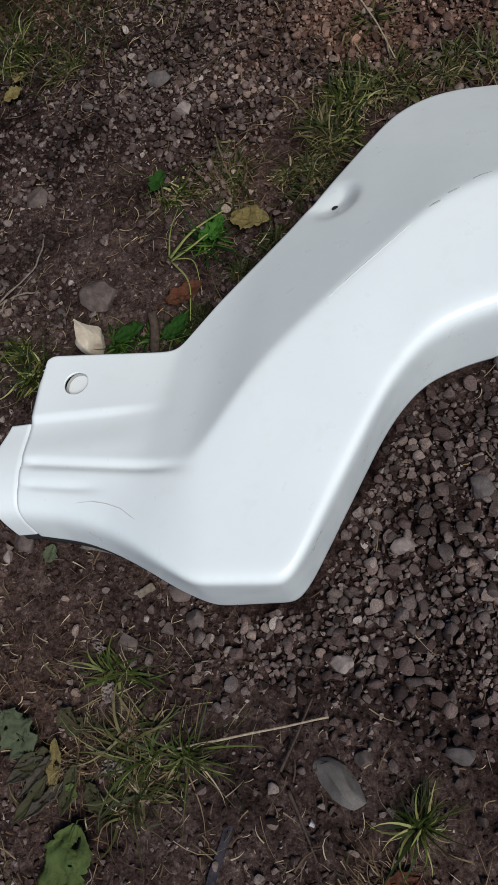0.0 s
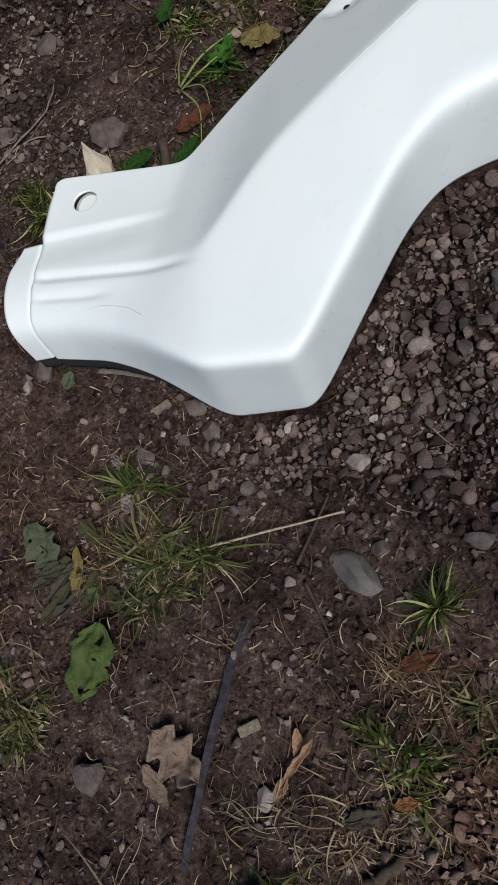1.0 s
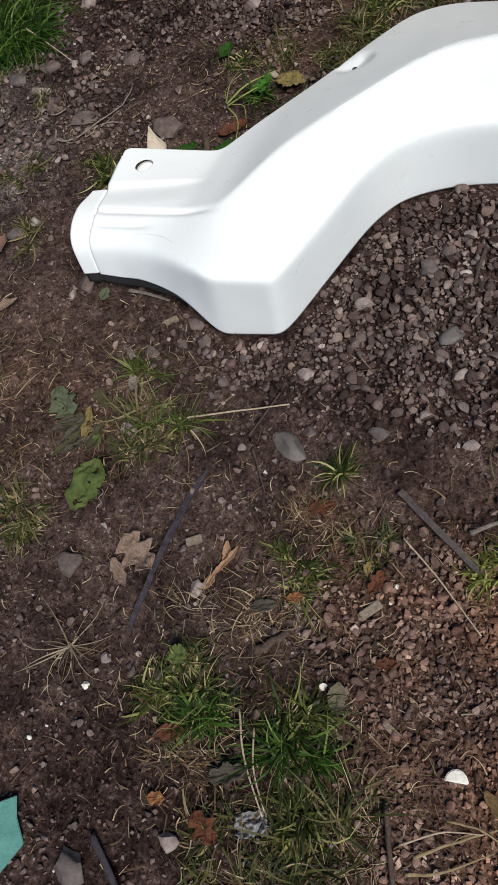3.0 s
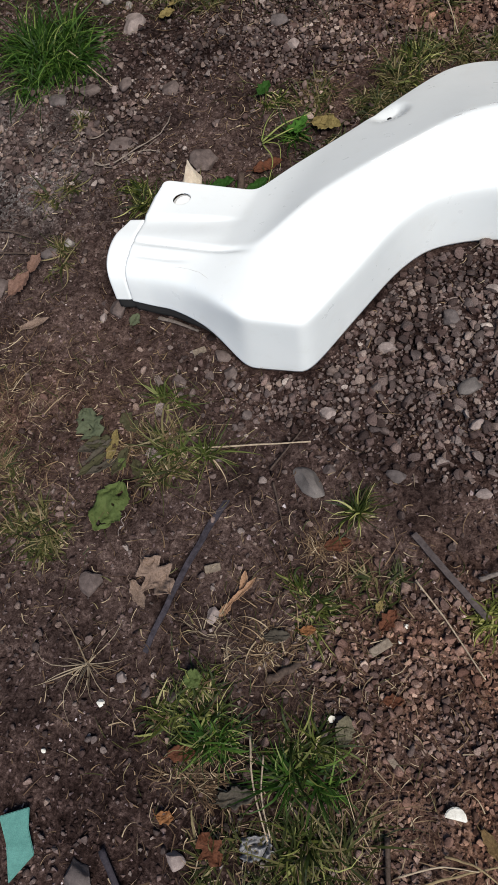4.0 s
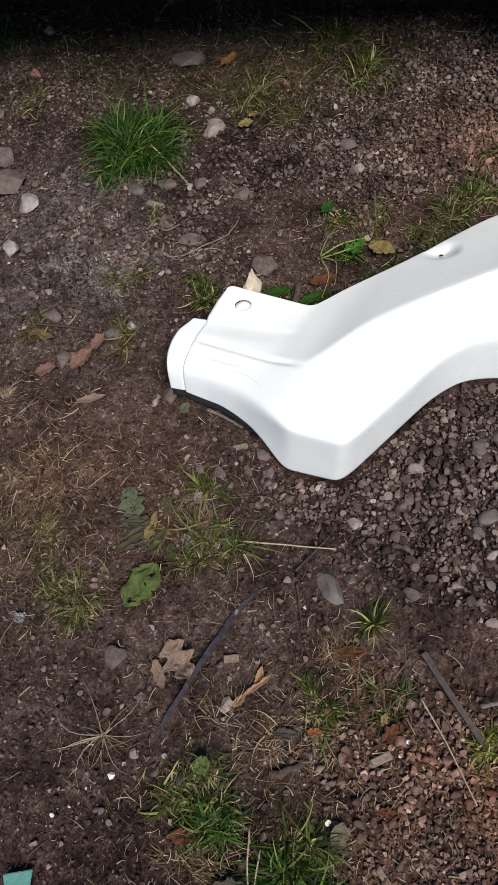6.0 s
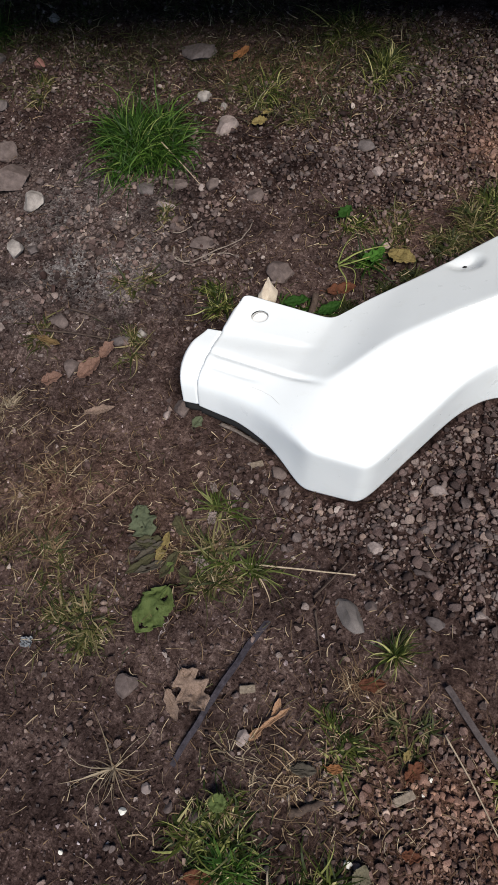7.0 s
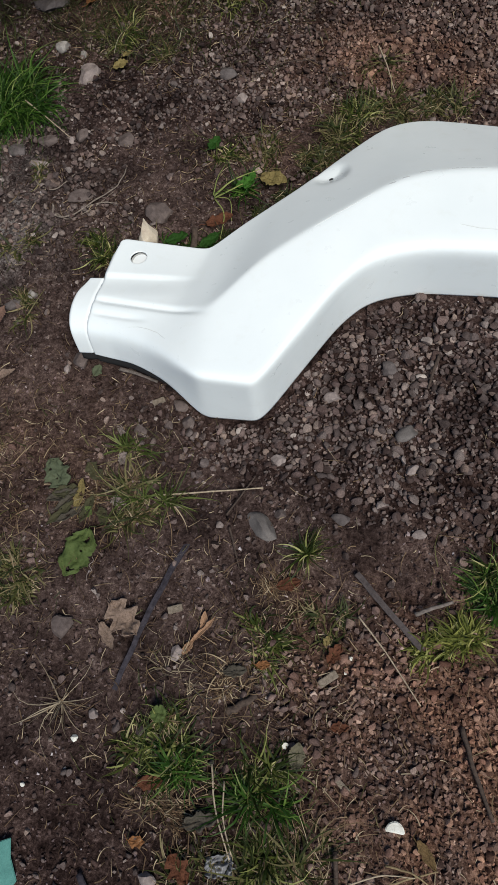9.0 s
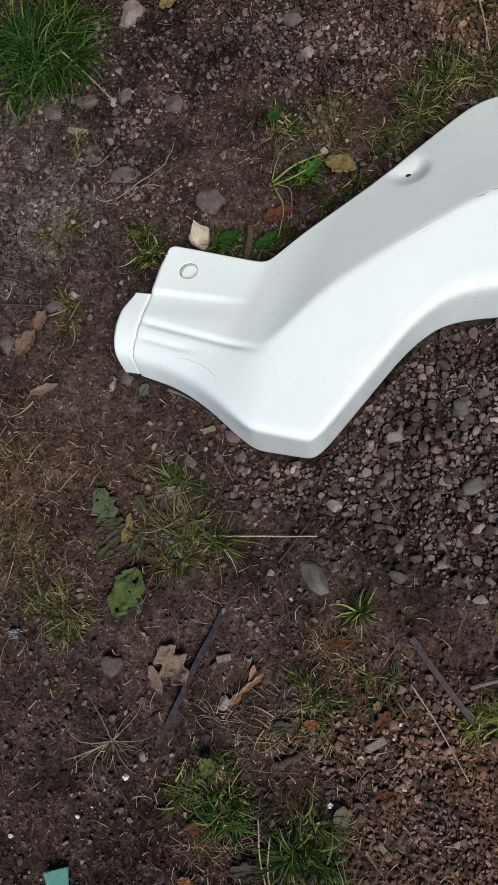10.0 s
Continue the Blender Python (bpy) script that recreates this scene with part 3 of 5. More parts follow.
def wheel_arch():
    rows = arch_sheet()
    rows[:, 0, 2] -= 0.002
    # round the tab's outer corner
    for i in range(26):
        drop = 0.024 - math.sqrt(max(0.0, 0.024 ** 2 - max(0.0, 0.024 - (rows[i, 0, 0] - rows[0, 0, 0])) ** 2))
        k = rows[i, :, 1]
        rows[i, :, 1] = np.where(k > 0.80, k - drop * step(k, 0.80, rows[i, 0, 1]), k)
    # the shell's end turns in, and a stepped collar follows it
    along, over = np.gradient(rows, axis=0), np.gradient(rows, axis=1)
    out = np.cross(over, along)
    out /= np.linalg.norm(out, axis=2)[..., None] + 1e-9
    out *= np.sign(out[40, 60, 2])
    for i in range(5):
        rows[i] -= out[i] * 0.0042 * math.exp(-(i / 1.5) ** 2)
    stub_end = rows[0][:, 1] < 0.740
    first, side = smooth_rows(rows[0][stub_end], 7), out[0][stub_end]
    collar = []
    for t in np.linspace(0, 1, 30):
        r = first.copy()
        bulge = 0.046 + 0.015 * np.sin(np.clip((r[:, 1] - 0.58) / 0.19, 0, 1) * np.pi) - 0.010 * step(r[:, 1], 0.69, 0.740)
        r[:, 0] = r[:, 0] + 0.002 - bulge * t
        rise = 0.0028 * min(1.0, t * 7) - 0.0016 - 0.012 * max(0.0, (t - 0.80) / 0.2) ** 2
        r += side * rise
        r[:, 2] -= 0.004 * t
        collar.append(r)
    thing = new("wheel_arch")
    SEAT_Z = float(rows[np.unravel_index(np.argmin(np.hypot(rows[..., 0], rows[..., 1] - 1.089)), rows.shape[:2])][2])
    bm = bmesh.new()
    sheet(bm, rows)
    punch(bm, -0.413, 0.800, 0.0200)
    bmesh.ops.recalc_face_normals(bm, faces=bm.faces)
    if sum(f.normal.z for f in bm.faces) < 0:
        bmesh.ops.reverse_faces(bm, faces=bm.faces)
    for f in bm.faces:
        f.smooth = True
    body = part("arch_shell", bm, WHITE, thing)
    skin = bpy.data.objects[body.name].modifiers.new("wall", "SOLIDIFY")
    skin.thickness, skin.offset = 0.004, -1
    bm = bmesh.new()
    sheet(bm, collar)
    bmesh.ops.recalc_face_normals(bm, faces=bm.faces)
    if sum(f.normal.z for f in bm.faces) < 0:
        bmesh.ops.reverse_faces(bm, faces=bm.faces)
    for f in bm.faces:
        f.smooth = True
    edge = part("end_collar", bm, WHITE, thing, "stepped collar at the moulding's end")
    skin = edge.modifiers.new("wall", "SOLIDIFY")
    skin.thickness, skin.offset = 0.004, -1
    # added black strip standing for the shade under the stub's lower edge
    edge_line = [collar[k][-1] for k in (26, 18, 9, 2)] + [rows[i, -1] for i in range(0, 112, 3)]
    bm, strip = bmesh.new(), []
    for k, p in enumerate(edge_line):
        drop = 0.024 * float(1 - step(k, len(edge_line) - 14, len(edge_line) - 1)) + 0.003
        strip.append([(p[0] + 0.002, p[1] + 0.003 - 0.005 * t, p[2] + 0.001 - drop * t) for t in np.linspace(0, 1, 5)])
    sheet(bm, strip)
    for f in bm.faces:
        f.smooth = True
    shade_strip = part("edge_shade", bm, SHADE_BLACK, thing, "black strip added for the shade under the moulding's edge")
    skin = shade_strip.modifiers.new("wall", "SOLIDIFY")
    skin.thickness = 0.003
    # white plug set a little off centre in the tab's hole, a dark gap beside it
    # The backing is an added disc in scuff grey, toning the gap's shade.
    for name, mat, label, x, y, z, radius in (("hole_backing", MARK, "added grey disc toning the gap behind the plug", -0.413, 0.800, 0.1092, 0.0255), ("hole_plug", PLUG, "pale plug recessed in a round hole", -0.4120, 0.7984, 0.1124, 0.0193)):
        bm = bmesh.new()
        bmesh.ops.create_cone(bm, cap_ends=True, segments=36, radius1=radius + 0.0006, radius2=radius, depth=0.006, matrix=Matrix.Translation((x, y, z)) @ pose(0, 0, 0, 5, -4, 0))
        bmesh.ops.bevel(bm, geom=[e for e in bm.edges if len(e.link_faces) == 2 and e.calc_face_angle() > 0.8], offset=0.0012, segments=2, affect="EDGES")
        part(name, bm, mat, thing, label)
    # dark dome on its pad, standing in for the dark of a screw hole
    bm = bmesh.new()
    bmesh.ops.create_uvsphere(bm, u_segments=24, v_segments=10, radius=0.0066, matrix=Matrix.Translation((0.0, 1.089, SEAT_Z)) @ Matrix.Diagonal((1, 1, 0.28, 1)))
    for f in bm.faces:
        f.smooth = True
    part("screw_hole_dome", bm, SHADE_BLACK, thing, "dark dome standing in for a screw hole on a flat pad")
    # scuffs and hairline cracks on the skin
    bpy.context.view_layer.update()
    cloud = rows.reshape(-1, 3)

    def on_skin(x, y):
        d = np.hypot(cloud[:, 0] - x, cloud[:, 1] - y)
        k = np.argsort(d)[:4]
        w = 1 / (d[k] + 1e-4)
        return float((cloud[k, 2] * w).sum() / w.sum())

    def scuff(points, width, mat, label):
        pts = []
        for (ax, ay), (bx, by) in zip(points[:-1], points[1:]):
            for t in np.linspace(0, 1, 8, endpoint=False):
                pts.append((ax + (bx - ax) * t, ay + (by - ay) * t))
        pts.append(points[-1])
        bm = bmesh.new()
        ring = []
        for i, (x, y) in enumerate(pts):
            a, b = pts[max(i - 1, 0)], pts[min(i + 1, len(pts) - 1)]
            d = Vector((b[0] - a[0], b[1] - a[1])).normalized()
            h = width / 2 * (math.sin(math.pi * (i + 0.6) / (len(pts) + 0.2)) ** 0.5) * (0.7 + 0.6 * noise.random())
            z = on_skin(x, y)
            ring.append([bm.verts.new((x - d.y * h, y + d.x * h, z + 0.0006)), bm.verts.new((x, y, z + 0.0011)), bm.verts.new((x + d.y * h, y - d.x * h, z + 0.0006))])
        for a, b in zip(ring[:-1], ring[1:]):
            for k in (0, 1):
                bm.faces.new((a[k], a[k + 1], b[k + 1], b[k]))
        part("scuff", bm, mat, thing, label)

    SCUFFS(scuff)
    tagged(thing, "white moulded plastic wheel arch lying on gravel, slightly scuffed", "wheel arch")
    return thing


def SCUFFS(scuff):
    scuff([(0.205, 1.041), (0.218, 1.046), (0.232, 1.049)], 0.0034, MARK, "dark scuff along the crease")
    scuff([(0.168, 1.020), (0.184, 1.026)], 0.0026, MARK, "short dark scuff")
    scuff([(0.265, 1.056), (0.300, 1.060), (0.350, 1.062)], 0.0020, MARK, "thin dark scuff along the crease")
    scuff([(0.140, 1.000), (0.156, 1.008)], 0.0030, MARK, "short dark scuff")
    scuff([(-0.010, 0.868), (0.030, 0.904), (0.070, 0.938), (0.112, 0.974)], 0.0016, CRACK, "faint grey rub along the crease")
    scuff([(0.300, 0.900), (0.340, 0.892), (0.400, 0.890)], 0.0020, CRACK, "long grey scratch")
    scuff([(-0.385, 0.600), (-0.360, 0.600), (-0.335, 0.594), (-0.310, 0.584), (-0.286, 0.566)], 0.0014, CRACK, "hairline crack in the moulding")


wheel_arch()


# ---- the parked vehicle that shades the far side ----
def rounded_box(bm, x0, x1, y0, y1, z0, z1, r, segs=3):
    made = bmesh.ops.create_cube(bm, size=1, matrix=Matrix.Translation(((x0 + x1) / 2, (y0 + y1) / 2, (z0 + z1) / 2)) @ Matrix.Diagonal((x1 - x0, y1 - y0, z1 - z0, 1)))
    edges = list({e for v in made["verts"] for e in v.link_edges})
    bmesh.ops.bevel(bm, geom=edges, offset=r, segments=segs, affect="EDGES")


def lathe(bm, profile, turns, m):
    rings = []
    for k in range(turns):
        a = 2 * math.pi * k / turns
        rings.append([bm.verts.new(m @ Vector((r * math.cos(a), y, r * math.sin(a)))) for r, y in profile])
    for k in range(turns):
        a, b = rings[k], rings[(k + 1) % turns]
        for i in range(len(profile) - 1):
            bm.faces.new((a[i], a[i + 1], b[i + 1], b[i]))
    bmesh.ops.recalc_face_normals(bm, faces=bm.faces)
    for f in bm.faces:
        f.smooth = True


def parked_vehicle():
    paint = finish(material("black_paint", 0.55, spec=0.15), (0.012, 0.012, 0.013))
    under = material("underseal", 0.9)
    finish(under, ramp(under, noise_tex(under, 14, 5), [(0.3, (0.010, 0.009, 0.009)), (0.7, (0.022, 0.020, 0.019))]), noise_tex(under, 60, 5), 0.4, 0.01)
    rubber = material("tyre_rubber", 0.9, spec=0.08)
    finish(rubber, ramp(rubber, noise_tex(rubber, 40, 5), [(0.3, (0.006, 0.006, 0.006)), (0.7, (0.012, 0.012, 0.011))]), noise_tex(rubber, 120, 4), 0.3, 0.003)
    steel = finish(material("dull_steel", 0.5, 0.8), (0.10, 0.10, 0.10))
    car = new("parked_vehicle")
    bm = bmesh.new()
    rounded_box(bm, -3.0, 1.5, VEHICLE_Y, VEHICLE_Y + 1.8, 0.60, 1.95, 0.12)
    part("body", bm, paint, car, "black painted body panels")
    bm = bmesh.new()
    rounded_box(bm, -2.95, 1.45, VEHICLE_Y + 0.01, VEHICLE_Y + 1.77, 0.50, 0.63, 0.05)
    part("underside", bm, under, car, "dirty black underside")
    bm = bmesh.new()
    rounded_box(bm, -2.2, 0.05, VEHICLE_Y + 0.60, VEHICLE_Y + 1.75, 0.12, 0.50, 0.05)
    part("chassis", bm, under, car, "dirty black running gear")
    profile = [(0.20, -0.09), (0.29, -0.105), (0.335, -0.09), (0.345, -0.06), (0.338, -0.052), (0.346, -0.045), (0.346, -0.006), (0.338, 0.0), (0.346, 0.006), (0.346, 0.045), (0.338, 0.052), (0.345, 0.06), (0.335, 0.09), (0.29, 0.105), (0.20, 0.09)]
    hub = [(0.0, -0.05), (0.06, -0.055), (0.07, -0.03), (0.16, -0.02), (0.19, -0.085), (0.205, -0.092), (0.205, 0.09)]
    for x in (0.44, -2.45):
        for y in (VEHICLE_Y + 0.22, VEHICLE_Y + 1.6):
            m = Matrix.Translation((x, y, 0.342))
            bm = bmesh.new()
            lathe(bm, profile, 48, m)
            wheel = part("wheel", bm, rubber, car, "worn black tyre on a steel rim")
            bm = bmesh.new()
            lathe(bm, hub, 40, m)
            part("rim", bm, steel, wheel, "dull steel rim")
    car.matrix_world = Matrix.Translation((0.3, VEHICLE_Y, 0)) @ pose(0, 0, 0, 0, 0, 13) @ Matrix.Translation((-0.3, -VEHICLE_Y, 0))
    tagged(car, "dark parked vehicle standing on the gravel, mostly in shade", "vehicle")


parked_vehicle()


# ---- loose things on the ground ----
def settle(ob, x, y, sink=0.0):
    """Set a thing down so that its lowest point lies a little in the ground."""
    low = min(v.co.z for v in ob.data.vertices)
    ob.location = (x, y, float(level(x, y)) - low - sink)
    return ob


def rock(name, label, x, y, size, turn, mat, seed, sink=0.25, cuts=15, group="", detail=3, taper=0.0, lump=1.0):
    rnd = random.Random(seed)
    bm = bmesh.new()
    bmesh.ops.create_icosphere(bm, subdivisions=detail, radius=1)
    planes = [(Vector((rnd.gauss(0, 1), rnd.gauss(0, 1), rnd.gauss(0, 0.8))).normalized(), rnd.uniform(0.50, 0.82)) for _ in range(cuts)]
    spin = pose(0, 0, 0, rnd.uniform(-8, 8), rnd.uniform(-8, 8), turn)
    for v in bm.verts:
        p = v.co.copy()
        for n, d in planes:
            over = p.dot(n) - d
            if over > 0:
                p -= n * over * 0.97
        p *= 1 + lump * 0.09 * noise.noise(p * 1.9 + Vector((seed, 0, 0))) + lump * 0.035 * noise.noise(p * 6 + Vector((0, seed, 0)))
        slim = 1 - taper * (p.z * 0.5 + 0.5)
        v.co = spin @ Vector((p.x * size[0] * 0.58 * slim, p.y * size[1] * 0.58 * slim, p.z * size[2] * 0.6))
    for f in bm.faces:
        f.smooth = True
    me = bpy.data.meshes.new(name)
    bm.to_mesh(me)
    bm.free()
    me.materials.append(mat)
    me.set_sharp_from_angle(angle=radians(28))
    ob = new(name, me)
    settle(ob, x, y, size[2] * sink)
    return tagged(ob, label, "stone", group)


def leaf(name, label, x, y, length, width, heading, mat, lobes=0, depth=0.0, curl=0.2, fold=0.25, tilt=0.0, lift=0.006, seed=1, holes=0.0, stalk=0.25):
    """A blade with a midrib fold and a stalk, grown from its base along the heading."""
    rnd = random.Random(seed)
    length, width = length * 0.85, width * 0.85
    nl, nw = 30, 14
    bm = bmesh.new()
    grid = []
    for i in range(nl + 1):
        t = i / nl
        w = width / 2 * (math.sin(math.pi * min(1, t * 0.94 + 0.05)) ** 0.75)
        if lobes:
            w *= 1 - depth * (0.5 + 0.5 * math.cos(2 * math.pi * lobes * t))
        row = []
        for j in range(nw + 1):
            s = j / nw * 2 - 1
            edge = 1 + 0.34 * noise.noise(Vector((t * 6, (1 if s > 0 else -1) * 3.0, seed))) + 0.26 * noise.noise(Vector((t * 19, (1 if s > 0 else -1) * 5.0, seed)))
            px, py = length * t, w * s * edge
            pz = abs(s) * w * fold + curl * length * (t - 0.4) ** 2 + 0.13 * width * noise.noise(Vector((t * 4, s * 2.0, seed + 7.0))) + 0.06 * width * noise.noise(Vector((t * 11, s * 5, seed)))
            row.append(bm.verts.new((px, py, pz)))
        grid.append(row)
    for i in range(nl):
        for j in range(nw):
            c = Vector((i / nl * 6, j / nw * 4, seed * 3.1))
            if holes and noise.noise(c * 1.1) > 0.55 - holes and 2 < i < nl - 2:
                continue
            bm.faces.new((grid[i][j], grid[i + 1][j], grid[i + 1][j + 1], grid[i][j + 1]))
    if stalk:
        ring = []
        for k in range(7):
            t = k / 6
            p = Vector((-length * stalk * (1 - t) + length * 0.5 * max(0, t * 2 - 1), 0.012 * math.sin(t * 3 + seed) * (1 - t), 0.0005 + 0.001 * t))
            r = 0.0011 * (1.2 - 0.6 * t)
            ring.append([bm.verts.new(p + Vector((0, math.cos(a) * r, math.sin(a) * r))) for a in (0, 1.57, 3.14, 4.71)])
        for a, b in zip(ring[:-1], ring[1:]):
            for q in range(4):
                bm.faces.new((a[q], a[(q + 1) % 4], b[(q + 1) % 4], b[q]))
    bmesh.ops.delete(bm, geom=[v for v in bm.verts if not v.link_faces], context="VERTS")
    bmesh.ops.solidify(bm, geom=bm.faces[:], thickness=0.0005)
    for f in bm.faces:
        f.smooth = True
    m = pose(0, 0, 0, rnd.uniform(-6, 6), -tilt, heading)
    bmesh.ops.transform(bm, matrix=m, verts=bm.verts)
    me = bpy.data.meshes.new(name)
    bm.to_mesh(me)
    bm.free()
    me.materials.append(mat)
    ob = new(name, me)
    settle(ob, x, y, -lift)
    return tagged(ob, label, "leaf")


def bezier_points(points, n):
    """Points along a smooth curve through the given ones."""
    p = [Vector(q) for q in points]
    p = [2 * p[0] - p[1]] + p + [2 * p[-1] - p[-2]]
    out = []
    for i in range(1, len(p) - 2):
        for k in range(n):
            t = k / n
            a, b, c, d = p[i - 1], p[i], p[i + 1], p[i + 2]
            out.append(0.5 * (2 * b + (c - a) * t + (2 * a - 5 * b + 4 * c - d) * t * t + (3 * b - a - 3 * c + d) * t ** 3))
    return out + [p[-2]]


def stick(name, label, points, radius, mat, category="twig", flat=1.0, taper=0.5, sides=8, seed=1, lift=0.0, knots=0.15):
    """A round or flattened stem lying along points (x, y, height over the ground)."""
    pts = bezier_points([(x, y, float(level(x, y)) + z + radius * flat * 0.6 + lift) for x, y, z in points], 7)
    bm = bmesh.new()
    rings = []
    for i, p in enumerate(pts):
        d = (pts[min(i + 1, len(pts) - 1)] - pts[max(i - 1, 0)]).normalized()
        side = d.cross(Vector((0, 0, 1))).normalized()
        up = side.cross(d)
        t = i / (len(pts) - 1)
        r = radius * (1 - taper * t) * (1 + knots * noise.noise(Vector((i * 0.8, seed, 0))))
        wob = Vector((noise.noise(Vector((i * 0.35, seed, 5))), noise.noise(Vector((i * 0.35, seed, 9))), 0)) * radius * min(1.1, 2.5 * knots)
        rings.append([bm.verts.new(p + wob + side * math.cos(a) * r + up * math.sin(a) * r * flat) for a in (2 * math.pi * (k + 0.5) / sides for k in range(sides))])
    for a, b in zip(rings[:-1], rings[1:]):
        for k in range(sides):
            bm.faces.new((a[k], a[(k + 1) % sides], b[(k + 1) % sides], b[k]))
    bm.faces.new(rings[0][::-1])
    bm.faces.new(rings[-1])
    bmesh.ops.recalc_face_normals(bm, faces=bm.faces)
    for f in bm.faces:
        f.smooth = sides > 5
    me = bpy.data.meshes.new(name)
    bm.to_mesh(me)
    bm.free()
    me.materials.append(mat)
    return tagged(new(name, me), label, category)


def tuft(name, label, x, y, radius, count, length, mat, upright=0.9, droop=1.0, width=0.0024, seed=1, dry=0.15):
    """A tangled clump of bent blades round a few crowns, with dead ones at the foot."""
    rnd = np.random.RandomState(seed)
    thing = new(name)
    crowns = max(1, int(radius / 0.016))
    ca, cr = rnd.uniform(0, 2 * np.pi, crowns), radius * 0.70 * np.sqrt(rnd.rand(crowns))
    weight = rnd.uniform(0.4, 1.6, crowns)
    for kind, n, m, up, size in (("foliage", int(count * (1 - dry)), mat, upright, length), ("dead_foliage", int(count * dry), STRAW, 0.30, length * 0.8)):
        if n < 3:
            continue
        k = rnd.choice(crowns, n, p=weight / weight.sum())
        bx, by = np.cos(ca[k]) * cr[k] + rnd.normal(0, radius * 0.16, n), np.sin(ca[k]) * cr[k] + rnd.normal(0, radius * 0.16, n)
        away = np.arctan2(by, bx)
        heading = np.where(rnd.rand(n) < 0.45, away + rnd.normal(0, 0.6, n), rnd.uniform(0, 2 * np.pi, n))
        v, f = blades(np.stack([x + bx, y + by], -1), heading, np.clip(rnd.lognormal(np.log(size * 0.85), 0.38, n), size * 0.25, size * 1.7), rnd.uniform(0.5, 1.35, n) * width * (0.55 if m in (STRAW, MOSSY, BLEACHED) else 1.0),
                      np.clip(rnd.normal(up, 0.38, n), 0.08, 1.45), np.clip(rnd.normal(droop * 1.45, 0.8, n), -0.2, 3.2), 6, seed + 3)
        ob = heap(kind, v, f, m)
        ob.parent = thing
    return tagged(thing, label, "grass")


def slab(name, label, outline, thick, mat, x, y, turn, category, lift=0.0, tilt=(0, 0), bevel=0.0012):
    bm = bmesh.new()
    face = bm.faces.new([bm.verts.new((px, py, 0)) for px, py in outline])
    up = bmesh.ops.extrude_face_region(bm, geom=[face])
    for v in up["geom"]:
        if isinstance(v, bmesh.types.BMVert):
            v.co.z += thick
    bmesh.ops.recalc_face_normals(bm, faces=bm.faces)
    bmesh.ops.bevel(bm, geom=bm.edges[:], offset=bevel, segments=2, affect="EDGES")
    bmesh.ops.transform(bm, matrix=pose(0, 0, 0, *tilt, turn), verts=bm.verts)
    me = bpy.data.meshes.new(name)
    bm.to_mesh(me)
    bm.free()
    me.materials.append(mat)
    ob = new(name, me)
    settle(ob, x, y, -lift)
    return tagged(ob, label, category)


GREY_ROCK = rock_material("grey_stone", (0.1224, 0.1005, 0.0970), (0.0592, 0.0477, 0.0465))
BROWN_ROCK = rock_material("brown_stone", (0.1377, 0.1054, 0.0970), (0.0632, 0.0469, 0.0436))
PALE_ROCK = rock_material("pale_stone", (0.2938, 0.2357, 0.2196), (0.1408, 0.1105, 0.1033))
LIGHT_ROCK = rock_material("light_stone", (0.31, 0.275, 0.255), (0.15, 0.13, 0.12))
WHITE_ROCK = rock_material("white_stone", (0.72, 0.69, 0.64), (0.48, 0.45, 0.40))
CREAM_ROCK = rock_material("cream_stone", (0.80, 0.69, 0.57), (0.56, 0.45, 0.35), 30.0)
BLUE_STONE = rock_material("blue_grey_slab", (0.135, 0.142, 0.148), (0.070, 0.073, 0.076), 30.0)
PINK_ROCK = rock_material("pink_stone", (0.28, 0.14, 0.12), (0.15, 0.07, 0.06))
SLATE = rock_material("blue_grey_stone", (0.150, 0.130, 0.124), (0.075, 0.064, 0.060), 24.0)
DOCK = leaf_material("dock_leaf", (0.074, 0.098, 0.028), (0.036, 0.054, 0.015), (0.090, 0.108, 0.036), 0.45)
DARK_DOCK = leaf_material("withered_dock_leaf", (0.050, 0.046, 0.022), (0.022, 0.021, 0.012), (0.075, 0.066, 0.036))
DULL_GREEN = leaf_material("dull_green_leaf", (0.078, 0.088, 0.050), (0.042, 0.052, 0.030), (0.092, 0.100, 0.062))
FRESH = leaf_material("fresh_leaf", (0.017, 0.050, 0.006), (0.008, 0.028, 0.003), (0.026, 0.062, 0.009), 0.5)
FRESH_BRIGHT = leaf_material("bright_fresh_leaf", (0.036, 0.102, 0.010), (0.017, 0.055, 0.005), (0.060, 0.125, 0.022), 0.5)
YELLOW = leaf_material("yellow_leaf", (0.205, 0.160, 0.062), (0.115, 0.085, 0.035), (0.084, 0.053, 0.016))
OCHRE = leaf_material("ochre_leaf", (0.161, 0.105, 0.046), (0.081, 0.046, 0.022), (0.056, 0.031, 0.015))
ORANGE = leaf_material("orange_leaf", (0.245, 0.112, 0.045), (0.130, 0.054, 0.022), (0.089, 0.037, 0.014))
SALMON = leaf_material("reddish_dead_leaf", (0.175, 0.105, 0.080), (0.090, 0.048, 0.036), (0.090, 0.043, 0.030))
PALE_ORANGE = leaf_material("pale_orange_leaf", (0.31, 0.19, 0.12), (0.19, 0.105, 0.062), (0.16, 0.078, 0.036))
OLIVE_LEAF = leaf_material("grey_olive_leaf", (0.135, 0.118, 0.078), (0.075, 0.064, 0.042), (0.055, 0.045, 0.030))
RUSSET = leaf_material("russet_leaf", (0.115, 0.043, 0.022), (0.056, 0.021, 0.012), (0.037, 0.015, 0.009))
TAN = leaf_material("tan_leaf", (0.250, 0.175, 0.138), (0.120, 0.078, 0.060), (0.060, 0.041, 0.026))
